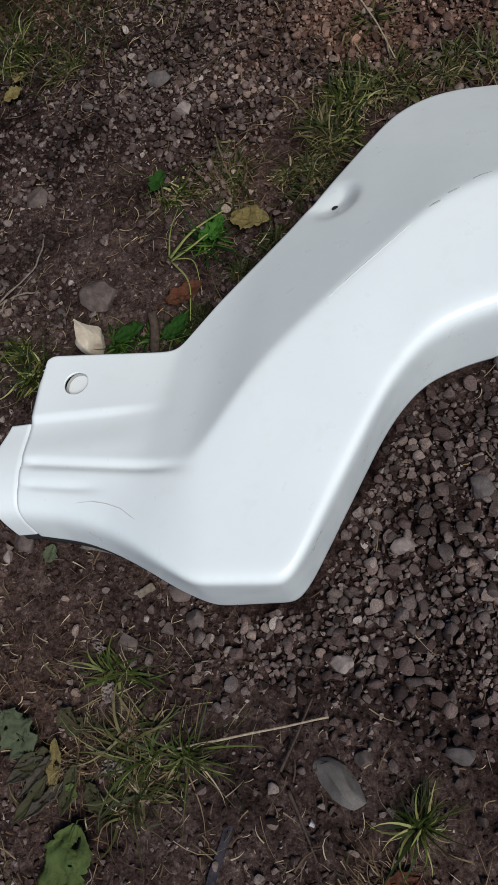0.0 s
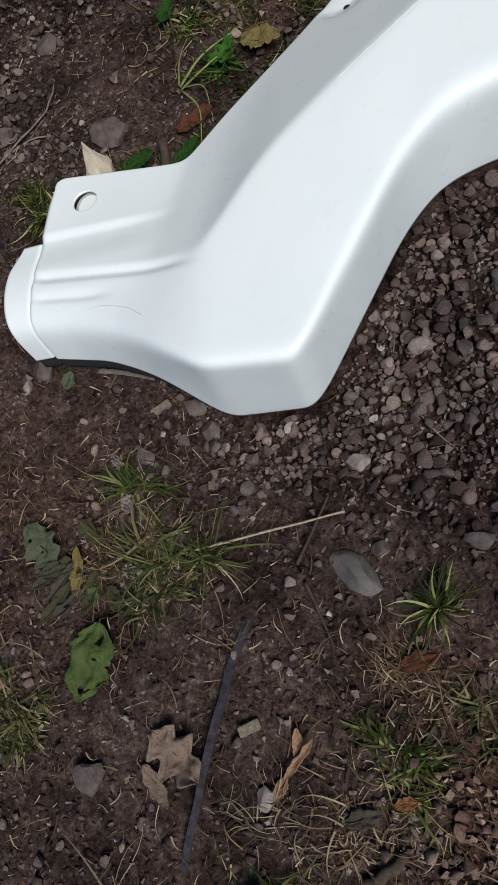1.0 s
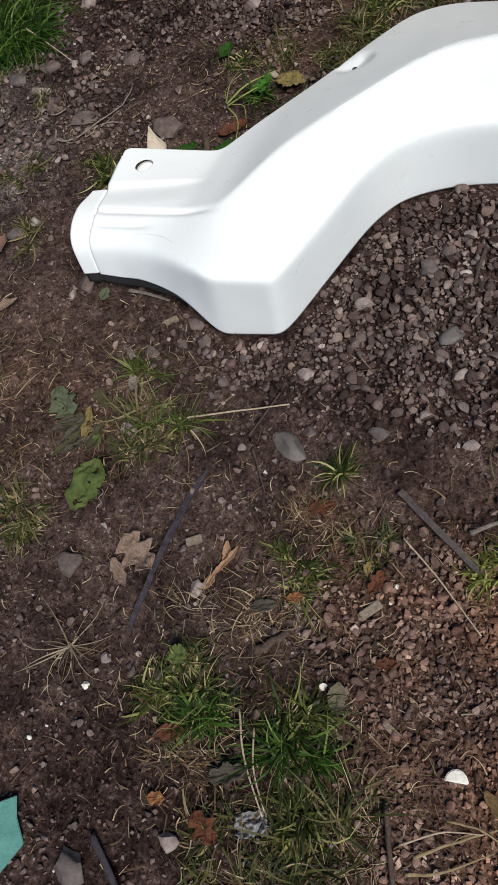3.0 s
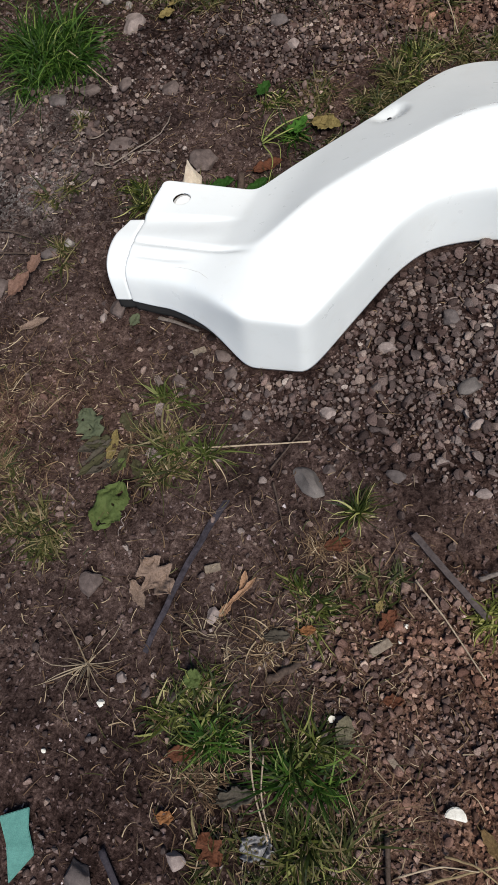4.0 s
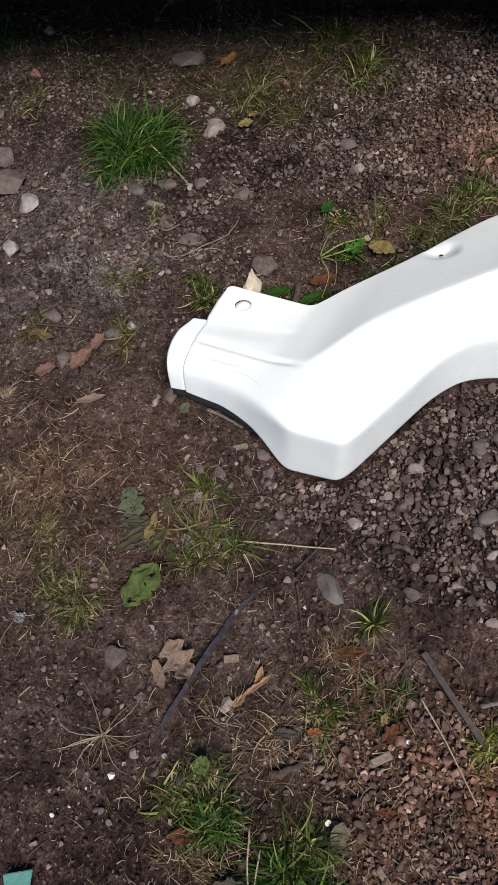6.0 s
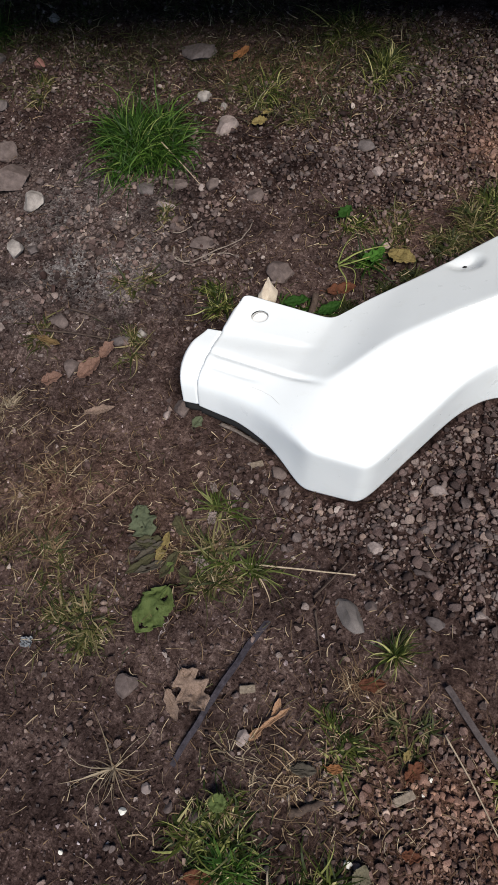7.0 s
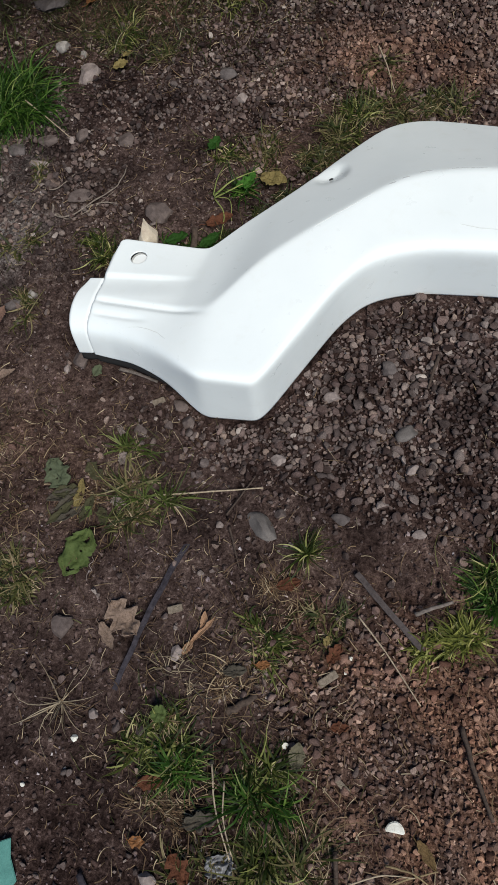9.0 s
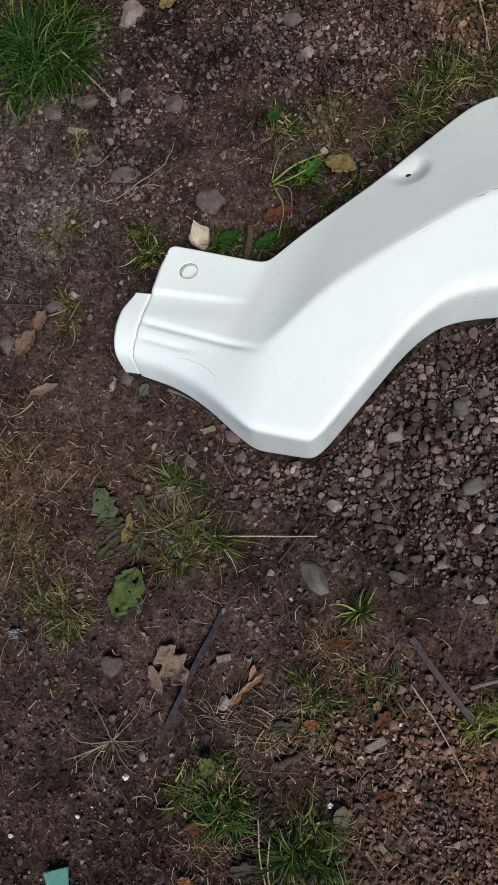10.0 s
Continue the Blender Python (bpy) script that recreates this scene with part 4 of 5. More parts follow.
GREY_LEAF = leaf_material("grey_dead_leaf", (0.077, 0.065, 0.050), (0.040, 0.033, 0.026), (0.031, 0.025, 0.019))
BARK = rock_material("bark", (0.085, 0.060, 0.048), (0.035, 0.025, 0.021), 120.0, 0.85)
PALE_WOOD = rock_material("weathered_wood", (0.42, 0.34, 0.25), (0.22, 0.165, 0.115), 150.0, 0.75)
CHIP_WOOD = rock_material("dull_chip_wood", (0.23, 0.185, 0.145), (0.12, 0.093, 0.072), 150.0, 0.8)
GREY_WOOD = rock_material("grey_wood", (0.190, 0.155, 0.138), (0.080, 0.066, 0.060), 130.0, 0.8)
ROOT = rock_material("grey_root", (0.24, 0.195, 0.165), (0.11, 0.085, 0.072), 150.0, 0.85)
GREY_STRIP = rock_material("weathered_grey_strip", (0.088, 0.070, 0.068), (0.038, 0.030, 0.030), 90.0, 0.75)
BLACK_STRIP = rock_material("black_plastic_strip", (0.052, 0.044, 0.054), (0.018, 0.015, 0.019), 110.0, 0.75)
SCRAP_BLUE = rock_material("pale_blue_scrap", (0.24, 0.25, 0.275), (0.13, 0.135, 0.15), 60.0, 0.6)
TEAL = rock_material("teal_plastic", (0.098, 0.235, 0.208), (0.060, 0.160, 0.142), 30.0, 0.45)
REED = rock_material("yellow_brown_reed", (0.27, 0.205, 0.115), (0.13, 0.092, 0.052), 90.0, 0.8)
STEM = rock_material("yellow_green_stem", (0.26, 0.27, 0.09), (0.12, 0.15, 0.04), 40.0, 0.6)
FILM = finish(material("grey_film", 0.45, spec=0.4), (0.24, 0.23, 0.24))
FILM.node_tree.nodes["Principled BSDF"].inputs["Transmission Weight"].default_value = 0.35

# stones
STONES = "stones lying on the earth"
for label, x, y, size, turn, mat, seed in (
        ("flat pale triangular stone among the gravel", 0.069, 0.550, (0.040, 0.034, 0.024), 20, PALE_ROCK, 1),
        ("long grey stone among the gravel", 0.121, 0.271, (0.044, 0.026, 0.022), -8, GREY_ROCK, 2),
        ("smooth pale brown stone on bare earth", 0.280, 0.259, (0.036, 0.023, 0.018), 12, PALE_ROCK, 3),
        ("pale grey rounded stone beside an orange leaf", -0.167, -0.046, (0.032, 0.030, 0.020), 30, PALE_ROCK, 4),
        ("brown blocky stone set in bare earth", -0.412, -0.031, (0.054, 0.046, 0.032), 10, BROWN_ROCK, 5),
        ("rounded grey-brown pebble near dead grass", -0.306, -0.184, (0.024, 0.024, 0.017), 0, PALE_ROCK, 6),
        ("large pale stone at the edge of the earth patch", -0.289, -0.495, (0.054, 0.062, 0.030), 60, GREY_ROCK, 7),
        ("pale knobbly stone by the grass", -0.138, -0.432, (0.036, 0.030, 0.022), 15, PALE_ROCK, 8),
        ("big squarish brown-grey stone", -0.783, 1.542, (0.080, 0.075, 0.050), 35, PALE_ROCK, 9),
        ("pale crumbly stone in the shade", -0.898, 1.658, (0.050, 0.044, 0.032), 0, LIGHT_ROCK, 10),
        ("brown angular rock on stony earth", -1.415, 1.276, (0.100, 0.090, 0.060), 50, BROWN_ROCK, 11),
        ("large flat grey-brown rock on earth", -1.335, 1.165, (0.150, 0.100, 0.060), 25, BROWN_ROCK, 12),
        ("light rough stone beside a large rock", -1.222, 1.110, (0.070, 0.066, 0.045), 10, LIGHT_ROCK, 113),
        ("rounded pale brown stone on earth", -1.186, 0.930, (0.060, 0.060, 0.042), 40, LIGHT_ROCK, 114),
        ("small grey stone beside a pale one", -1.141, 0.943, (0.036, 0.036, 0.024), 10, GREY_ROCK, 15),
        ("dark grey stone on shaded earth", -1.543, 1.470, (0.060, 0.055, 0.035), 0, GREY_ROCK, 16),
        ("flat grey stone at the foot of the grass clump", -0.925, 1.242, (0.070, 0.042, 0.022), 5, GREY_ROCK, 17),
        ("flat brown stone at the foot of the grass clump", -0.838, 1.274, (0.060, 0.044, 0.022), 20, BROWN_ROCK, 18),
        ("thin pale stone lying on earth", -0.845, 1.195, (0.068, 0.028, 0.018), 5, PALE_ROCK, 19),
        ("dark brown blocky stone behind the white moulding", -0.442, 1.036, (0.074, 0.064, 0.045), 20, BROWN_ROCK, 20),
        ("brown wedge-shaped stone on bare earth", -0.949, 0.739, (0.052, 0.044, 0.030), -20, BROWN_ROCK, 21),
        ("smooth grey stone beside a white pebble", -0.770, 0.726, (0.044, 0.034, 0.024), 20, GREY_ROCK, 22),
        ("white rounded pebble on bare earth", -0.727, 0.758, (0.030, 0.028, 0.022), 0, LIGHT_ROCK, 23),
        ("dark grey-brown stone among dead leaves", -0.857, 0.612, (0.046, 0.048, 0.030), 30, BROWN_ROCK, 24),
        ("pale stone on bare earth", -1.112, 0.678, (0.034, 0.032, 0.022), 0, PALE_ROCK, 25),
        ("brown-grey stone beside the moulding's end", -0.541, 0.578, (0.044, 0.050, 0.030), 25, BROWN_ROCK, 26),
        ("small pale pebble beside the moulding's end", -0.573, 0.556, (0.018, 0.026, 0.014), 15, PALE_ROCK, 27),
        ("cream pebble among straw", -0.300, 1.450, (0.036, 0.034, 0.024), 10, PALE_ROCK, 28),
        ("brown flat stone on bare earth", -0.604, 1.285, (0.055, 0.048, 0.024), 15, BROWN_ROCK, 29),
        ("grey-brown stone on bare earth", -0.741, 1.300, (0.036, 0.046, 0.024), 0, BROWN_ROCK, 30),
        ("brown stone with pale chips beside a root", -0.680, 1.078, (0.070, 0.046, 0.026), 35, BROWN_ROCK, 31),
        ("small white stone at the edge of the grass", -0.765, 1.283, (0.024, 0.024, 0.018), 0, PALE_ROCK, 32),
        ("grey stone lying in the shade", -1.684, 1.687, (0.080, 0.070, 0.045), 0, GREY_ROCK, 33),
        ("pink brick-coloured pebble on stony earth", -1.516, 1.696, (0.042, 0.038, 0.030), 0, PINK_ROCK, 34),
        ("white chip of stone on bare earth", -0.334, -0.232, (0.018, 0.015, 0.010), 30, WHITE_ROCK, 35),
        ("round white pebble at the edge of grass", 0.069, -0.174, (0.016, 0.015, 0.013), 0, WHITE_ROCK, 36),
        ("broad dark stone in the shade", -1.000, 1.850, (0.140, 0.090, 0.040), 0, GREY_ROCK, 37),
        ("reddish stone by the grass", -0.352, 0.417, (0.028, 0.034, 0.020), 30, BROWN_ROCK, 38),
        ("pinkish angular stone under the moulding's corner", -0.245, 0.452, (0.034, 0.032, 0.024), 30, BROWN_ROCK, 39),
        ("brown stone beside the moulding", -0.275, 0.490, (0.044, 0.026, 0.022), -10, BROWN_ROCK, 40),
        ("pale brown stone among gravel", -0.030, 0.380, (0.036, 0.028, 0.022), 10, PALE_ROCK, 41),
        ("grey squarish stone beside the slate", -0.005, 0.262, (0.026, 0.024, 0.020), 35, BROWN_ROCK, 42),
        ("dark rounded stone in the gravel", 0.184, 0.626, (0.044, 0.040, 0.030), 0, GREY_ROCK, 43),
        ("pale grey rounded stone at the gravel's edge", 0.254, 0.395, (0.034, 0.030, 0.022), 25, PALE_ROCK, 45),
        ("small pale crumbly stone in the shade", -1.587, 1.947, (0.046, 0.040, 0.030), 10, LIGHT_ROCK, 46),
        ("small white stone beside a yellow leaf", -0.827, 1.624, (0.022, 0.030, 0.018), 10, LIGHT_ROCK, 47),
        ("pale grey stone in the gravel bed", -0.360, 1.545, (0.060, 0.055, 0.030), 20, GREY_ROCK, 44)):
    rock("stone", label, x, y, size, turn, mat, seed, group=STONES, detail=4 if max(size) > 0.06 else 3)
rock("cream_stone", "tall cream-coloured lumpy stone leaning beside the white moulding", -0.440, 0.928, (0.070, 0.058, 0.108), 15, CREAM_ROCK, 51, 0.10, 9, detail=4, taper=0.82, lump=1.6)
rock("slate_stone", "long soft-edged blue-grey stone half sunk in earth", -0.036, 0.230, (0.092, 0.048, 0.022), -36, SLATE, 52, 0.18, 7, taper=0.3, lump=1.6)
rock("slate_stone", "small blue-grey flat stone in gravel", 0.238, 0.476, (0.050, 0.030, 0.020), 35, SLATE, 53, 0.15, 4)
slab("white_shard", "flat white half-round shard of crockery", [(-0.0172, -0.0090), (0.0172, -0.0090), (0.0164, -0.0033), (0.0123, 0.0041), (0.0049, 0.0090), (-0.0033, 0.0090), (-0.0107, 0.0049), (-0.0156, -0.0016)], 0.005, WHITE_ROCK, 0.279, -0.269, 0, "shard", 0.012, (2, -2), 0.0016)
slab("teal_shard", "matt teal plastic fragment with dirty specks lying on earth", [(-0.040, 0.035), (0.008, 0.060), (0.016, 0.030), (0.038, -0.005), (0.008, -0.055), (-0.014, -0.002)], 0.003, TEAL, -0.411, -0.474, 0, "plastic fragment", 0.006, (3, 4))
slab("wood_chip", "grey rectangular chip of weathered wood", [(-0.020, -0.0075), (0.020, -0.0080), (0.019, 0.0075), (-0.020, 0.0070)], 0.007, CHIP_WOOD, 0.134, -0.046, 42, "wood chip", 0.004, (4, 3))
slab("wood_chip", "short pale chip of wood on bare earth", [(-0.015, -0.007), (0.015, -0.008), (0.016, 0.006), (-0.014, 0.007)], 0.009, CHIP_WOOD, -0.188, 0.038, 26, "wood chip", 0.002, (0, 4))
slab("wood_chip", "narrow pale chip of wood among gravel", [(-0.015, -0.005), (0.014, -0.006), (0.015, 0.005), (-0.014, 0.005)], 0.006, CHIP_WOOD, 0.182, -0.222, -36, "wood chip", 0.003, (3, 3))
slab("wood_chip", "short stubby chip of wood beside the moulding", [(-0.014, -0.006), (0.015, -0.006), (0.014, 0.006), (-0.015, 0.005)], 0.009, CHIP_WOOD, -0.326, 0.494, 30, "wood chip", 0.003, (3, 3))

rock("slate_stone", "large flat blue-grey stone with a pale rim on earth", -0.672, -0.385, (0.115, 0.105, 0.034), 12, BLUE_STONE, 54, 0.25, 7, detail=4)
rock("slate_stone", "dark grey-brown flat stone beside a blue-grey one", -0.652, -0.470, (0.085, 0.050, 0.022), -20, BROWN_ROCK, 55, 0.30, 9)
rock("stone", "pale squarish stone on bare earth", -0.637, -0.284, (0.036, 0.034, 0.026), 5, PALE_ROCK, 56, group=STONES)
rock("stone", "grey wedge-shaped stone by moss", -0.567, -0.606, (0.050, 0.042, 0.030), 40, GREY_ROCK, 57, group=STONES)
rock("stone", "small white chip of stone in gravel", 0.171, -0.002, (0.011, 0.010, 0.008), 40, WHITE_ROCK, 58, group=STONES)
rock("stone", "small white chip of stone in gravel", 0.166, -0.030, (0.008, 0.008, 0.006), 10, WHITE_ROCK, 59, group=STONES)
rock("stone", "small white chip of stone on bare earth", -0.543, -0.402, (0.013, 0.010, 0.008), 10, WHITE_ROCK, 60, group=STONES)
rock("stone", "small white chip of stone on bare earth", -0.414, -0.328, (0.010, 0.010, 0.008), 70, WHITE_ROCK, 61, group=STONES)

# strips, sticks, roots
stick("black_strip", "flat dull black plastic strip half buried in earth", [(-0.190, 0.185, -0.012), (-0.222, 0.075, 0.004), (-0.250, -0.030, 0.006), (-0.276, -0.132, -0.002)], 0.0088, BLACK_STRIP, "strip", 0.22, 0.2, 4, 3, 0.008, 0.14)
stick("black_strip", "flat grey-black strip among gravel", [(0.165, 0.160, 0.004), (0.230, 0.098, 0.006), (0.302, 0.034, 0.004)], 0.0085, GREY_STRIP, "strip", 0.35, 0.1, 4, 4, 0.009, 0.05)
stick("black_strip", "short end of a dark strip in earth", [(-0.262, -0.446, 0.0), (-0.212, -0.500, 0.004), (-0.172, -0.556, 0.0)], 0.0065, BLACK_STRIP, "strip", 0.40, 0.1, 6, 5, 0.008, 0.18)
stick("straw_stem", "pale straight dry stem with a knobbly tip", [(-0.272, 0.270, 0.006), (-0.160, 0.292, 0.012), (-0.050, 0.314, 0.008)], 0.0021, PALE_WOOD, "stem", 1, 0.25, 6, 6, 0.006)
stick("straw_stem", "thin pale brown dry stem across gravel", [(0.178, 0.076, 0.010), (0.235, 0.018, 0.010), (0.306, -0.066, 0.006)], 0.0018, PALE_WOOD, "stem", 1, 0.3, 6, 7, 0.008)
stick("straw_stem", "long bleached folded grass stalk", [(-0.056, -0.228, 0.010), (-0.034, -0.300, 0.020), (0.003, -0.372, 0.010)], 0.0019, PALE_WOOD, "stem", 0.5, 0.3, 6, 8, 0.010)
stick("straw_stem", "bleached grass stalk lying in the grass", [(-0.028, -0.252, 0.010), (-0.018, -0.310, 0.018), (0.006, -0.366, 0.010)], 0.0017, PALE_WOOD, "stem", 0.5, 0.3, 6, 9, 0.012)
stick("twig", "dark brown straight twig on gravel", [(0.182, -0.325, 0.006), (0.190, -0.375, 0.008), (0.203, -0.440, 0.006)], 0.0045, BARK, "twig", 1, 0.2, 7, 10, 0.004)
stick("twig", "thin brown forked twig beside the slate", [(-0.108, 0.222, 0.002), (-0.090, 0.180, 0.006), (-0.072, 0.138, 0.002)], 0.0028, BARK, "twig", 1, 0.5, 6, 11, 0.003)
stick("twig", "reddish brown twig beside the dry stem", [(-0.118, 0.245, 0.004), (-0.095, 0.290, 0.006), (-0.072, 0.338, 0.004)], 0.0024, BARK, "twig", 1, 0.4, 6, 12, 0.004)
stick("twig", "thin brown twig at the edge of the gravel", [(0.290, 0.668, 0.006), (0.280, 0.625, 0.010), (0.272, 0.582, 0.006)], 0.0040, BARK, "twig", 1, 0.3, 7, 49, 0.010)
stick("twig", "dark twig under an ochre leaf", [(-0.997, 0.694, 0.004), (-0.900, 0.706, 0.010), (-0.794, 0.720, 0.004)], 0.0030, BARK, "twig", 1, 0.3, 7, 50, 0.004)
stick("twig", "short brown stick on stony earth", [(-0.935, 0.775, 0.004), (-0.880, 0.772, 0.010), (-0.828, 0.762, 0.004)], 0.0034, BARK, "twig", 1, 0.3, 7, 51, 0.004)
stick("twig", "thick brown crooked piece of bark", [(-0.048, -0.138, 0.0), (-0.022, -0.118, 0.004), (0.004, -0.098, 0.002)], 0.0085, BARK, "twig", 0.6, 0.3, 8, 13, 0.002)
stick("twig", "brown twig pointing across reddish gravel", [(0.382, -0.090, 0.006), (0.402, -0.150, 0.008), (0.440, -0.232, 0.006)], 0.0048, BARK, "twig", 1, 0.3, 7, 14, 0.004)
stick("straw_stem", "flat yellowish split straw on gravel", [(0.225, -0.385, 0.006), (0.285, -0.352, 0.010), (0.355, -0.322, 0.006)], 0.0027, REED, "stem", 0.4, 0.6, 8, 15, 0.008, 0.18)
stick("straw_stem", "thin bleached straw on gravel", [(0.205, -0.372, 0.006), (0.262, -0.345, 0.012), (0.318, -0.338, 0.006)], 0.0018, PALE_WOOD, "stem", 0.6, 0.5, 6, 52, 0.010, 0.18)
stick("straw_stem", "curved yellowish straw on gravel", [(0.268, -0.330, 0.006), (0.312, -0.332, 0.012), (0.352, -0.350, 0.006)], 0.0022, REED, "stem", 0.5, 0.5, 7, 53, 0.008, 0.18)
stick("straw_stem", "broad brown split straw on gravel", [(0.215, -0.408, 0.006), (0.265, -0.395, 0.010), (0.335, -0.358, 0.006)], 0.0028, REED, "stem", 0.2, 0.7, 8, 16, 0.005, 0.18)
stick("twig", "grey flattened stick half under the moulding", [(-0.440, 0.568, 0.003), (-0.395, 0.559, 0.006), (-0.338, 0.541, 0.003)], 0.0056, GREY_WOOD, "twig", 0.5, 0.4, 7, 17, 0.004)
stick("twig", "grey broken stick across the grass", [(0.283, 0.096, 0.010), (0.315, 0.112, 0.014), (0.352, 0.130, 0.010)], 0.0046, GREY_WOOD, "twig", 0.8, 0.3, 7, 18, 0.006)
stick("root", "gnarled pale grey root exposed on the earth", [(-0.760, 1.055, 0.002), (-0.735, 1.010, 0.006), (-0.690, 1.012, 0.008), (-0.640, 1.060, 0.008), (-0.585, 1.118, 0.008), (-0.578, 1.185, 0.002)], 0.0031, ROOT, "root", 0.8, 0.5, 8, 19, 0.000, 1.0)
stick("root", "thin pale root strand beside a thicker one", [(-0.742, 1.022, 0.002), (-0.690, 1.003, 0.004), (-0.632, 1.050, 0.004), (-0.592, 1.098, 0.002)], 0.0020, ROOT, "root", 0.8, 0.5, 7, 46, 0.000, 1.0)
stick("root", "short side branch of a pale root", [(-0.655, 1.045, 0.004), (-0.610, 1.062, 0.008), (-0.572, 1.060, 0.004)], 0.0026, ROOT, "root", 0.8, 0.5, 8, 20, 0.001, 1.0)
stick("root", "thin curved rootlet on the earth", [(-0.835, 1.185, 0.002), (-0.828, 1.125, 0.006), (-0.765, 1.095, 0.008), (-0.722, 1.160, 0.004)], 0.0024, ROOT, "root", 0.8, 0.4, 7, 21, 0.000, 0.6)
stick("straw_stem", "thin dry stem sticking out of the grass clump", [(-0.935, 1.400, 0.03), (-0.860, 1.350, 0.012), (-0.775, 1.290, 0.006)], 0.0022, PALE_WOOD, "stem", 1, 0.4, 6, 22, 0.004)
stick("straw_stem", "long dry stem over the red gravel", [(0.060, 1.640, 0.010), (0.090, 1.560, 0.014), (0.120, 1.470, 0.008)], 0.0022, PALE_WOOD, "stem", 1, 0.4, 6, 23, 0.008)
stick("twig", "thin dark stem lying on gravel", [(-0.270, 1.530, 0.006), (-0.200, 1.570, 0.010), (-0.110, 1.590, 0.006)], 0.0022, BARK, "twig", 1, 0.4, 6, 24, 0.008)
stick("twig", "brown upright stub of wood behind the moulding", [(-0.334, 0.895, 0.0), (-0.331, 0.935, 0.014), (-0.332, 0.972, 0.028)], 0.0100, BARK, "twig", 0.8, 0.2, 8, 25, 0.0)


# leaves
leaf("green_leaf", "small pale yellow-green leaf on gravel", 0.121, 0.012, 0.024, 0.016, 80, YELLOW, 0, 0, 0.3, 0.4, 8, 0.012, 46)
leaf("dock_leaf", "broad green dock leaf with insect holes", -0.404, 0.172, 0.128, 0.100, 256, DOCK, 2, 0.25, 0.08, 0.12, 0, 0.012, 2, 0.09, 0.1)
leaf("dock_leaf", "dull grey-green lobed leaf on earth", -0.490, 0.258, 0.095, 0.080, 130, DULL_GREEN, 3, 0.35, 0.08, 0.08, 2, 0.008, 3, 0.05, 0.15)
leaf("dock_leaf", "yellowing spotted narrow leaf", -0.452, 0.212, 0.085, 0.026, 88, YELLOW, 0, 0, 0.25, 0.3, 5, 0.010, 4, 0.06, 0.2)
leaf("dock_leaf", "small round green leaf beside the dock", -0.428, 0.200, 0.032, 0.028, 60, DOCK, 0, 0, 0.2, 0.2, 8, 0.012, 5)
leaf("dead_leaf", "brown shrivelled leaf among the dock leaves", -0.470, 0.255, 0.070, 0.030, 215, GREY_LEAF, 0, 0, 0.5, 0.7, 6, 0.008, 6)
leaf("dead_leaf", "thin grey-brown leaf curled on the earth", -0.500, 0.205, 0.085, 0.018, 50, GREY_LEAF, 0, 0, 0.4, 0.8, 4, 0.008, 7)
for x, y, length, width, heading, mat, seed in ((-0.452, 0.262, 0.075, 0.040, 200, DARK_DOCK, 61), (-0.418, 0.248, 0.080, 0.030, 262, DARK_DOCK, 62), (-0.462, 0.232, 0.090, 0.026, 238, DARK_DOCK, 63),
                                                (-0.436, 0.222, 0.080, 0.024, 222, GREY_LEAF, 64), (-0.412, 0.290, 0.060, 0.042, 140, DARK_DOCK, 65), (-0.395, 0.225, 0.055, 0.030, 300, DARK_DOCK, 66)):
    leaf("dock_leaf", "dark withered curled dock leaf on earth", x, y, length, width, heading, mat, 2, 0.25, 0.35, 0.5, 6, 0.008, seed, 0.05, 0.15)
leaf("oak_leaf", "tan crumpled oak leaf under a black strip", -0.322, 0.030, 0.110, 0.088, -38, TAN, 3, 0.5, 0.45, 0.30, 3, 0.006, 8, 0.0)
leaf("oak_leaf", "tan torn scrap of leaf on bare earth", -0.335, -0.012, 0.075, 0.028, -48, TAN, 0, 0, 0.4, 0.4, 4, 0.004, 9)
leaf("orange_leaf", "bright orange curled dead leaf on earth", -0.142, -0.022, 0.085, 0.014, 50, PALE_ORANGE, 2, 0.3, 0.5, 0.7, 10, 0.008, 10)
leaf("orange_leaf", "small orange leaf tip pointing down", -0.140, -0.020, 0.036, 0.019, 240, PALE_ORANGE, 0, 0, 0.3, 0.5, 2, 0.006, 11)
leaf("orange_leaf", "pale orange scrap of dead leaf", -0.122, -0.002, 0.052, 0.018, 90, PALE_ORANGE, 0, 0, 0.5, 0.5, 8, 0.010, 12)
leaf("orange_leaf", "small orange leaf in grass", -0.006, -0.046, 0.034, 0.020, 18, ORANGE, 0, 0, 0.2, 0.3, 3, 0.010, 13)
leaf("dead_leaf", "grey-green flat dead leaf", -0.066, -0.066, 0.054, 0.028, 14, GREY_LEAF, 0, 0, 0.1, 0.15, 2, 0.008, 14)
leaf("dead_leaf", "grey-brown pointed leaf standing in grass", 0.094, -0.212, 0.056, 0.036, 88, OLIVE_LEAF, 0, 0, 0.2, 0.3, 4, 0.008, 15)
leaf("dead_leaf", "russet crumpled leaf on red earth", 0.130, -0.018, 0.052, 0.034, 60, RUSSET, 3, 0.3, 0.4, 0.4, 6, 0.008, 16)
leaf("dead_leaf", "russet leaf lying in reddish gravel", 0.150, -0.130, 0.040, 0.026, 10, RUSSET, 3, 0.3, 0.3, 0.4, 4, 0.008, 17)
leaf("dead_leaf", "russet leaf under a small grass tuft", 0.010, 0.112, 0.060, 0.034, 20, RUSSET, 3, 0.2, 0.3, 0.3, 2, 0.004, 18)
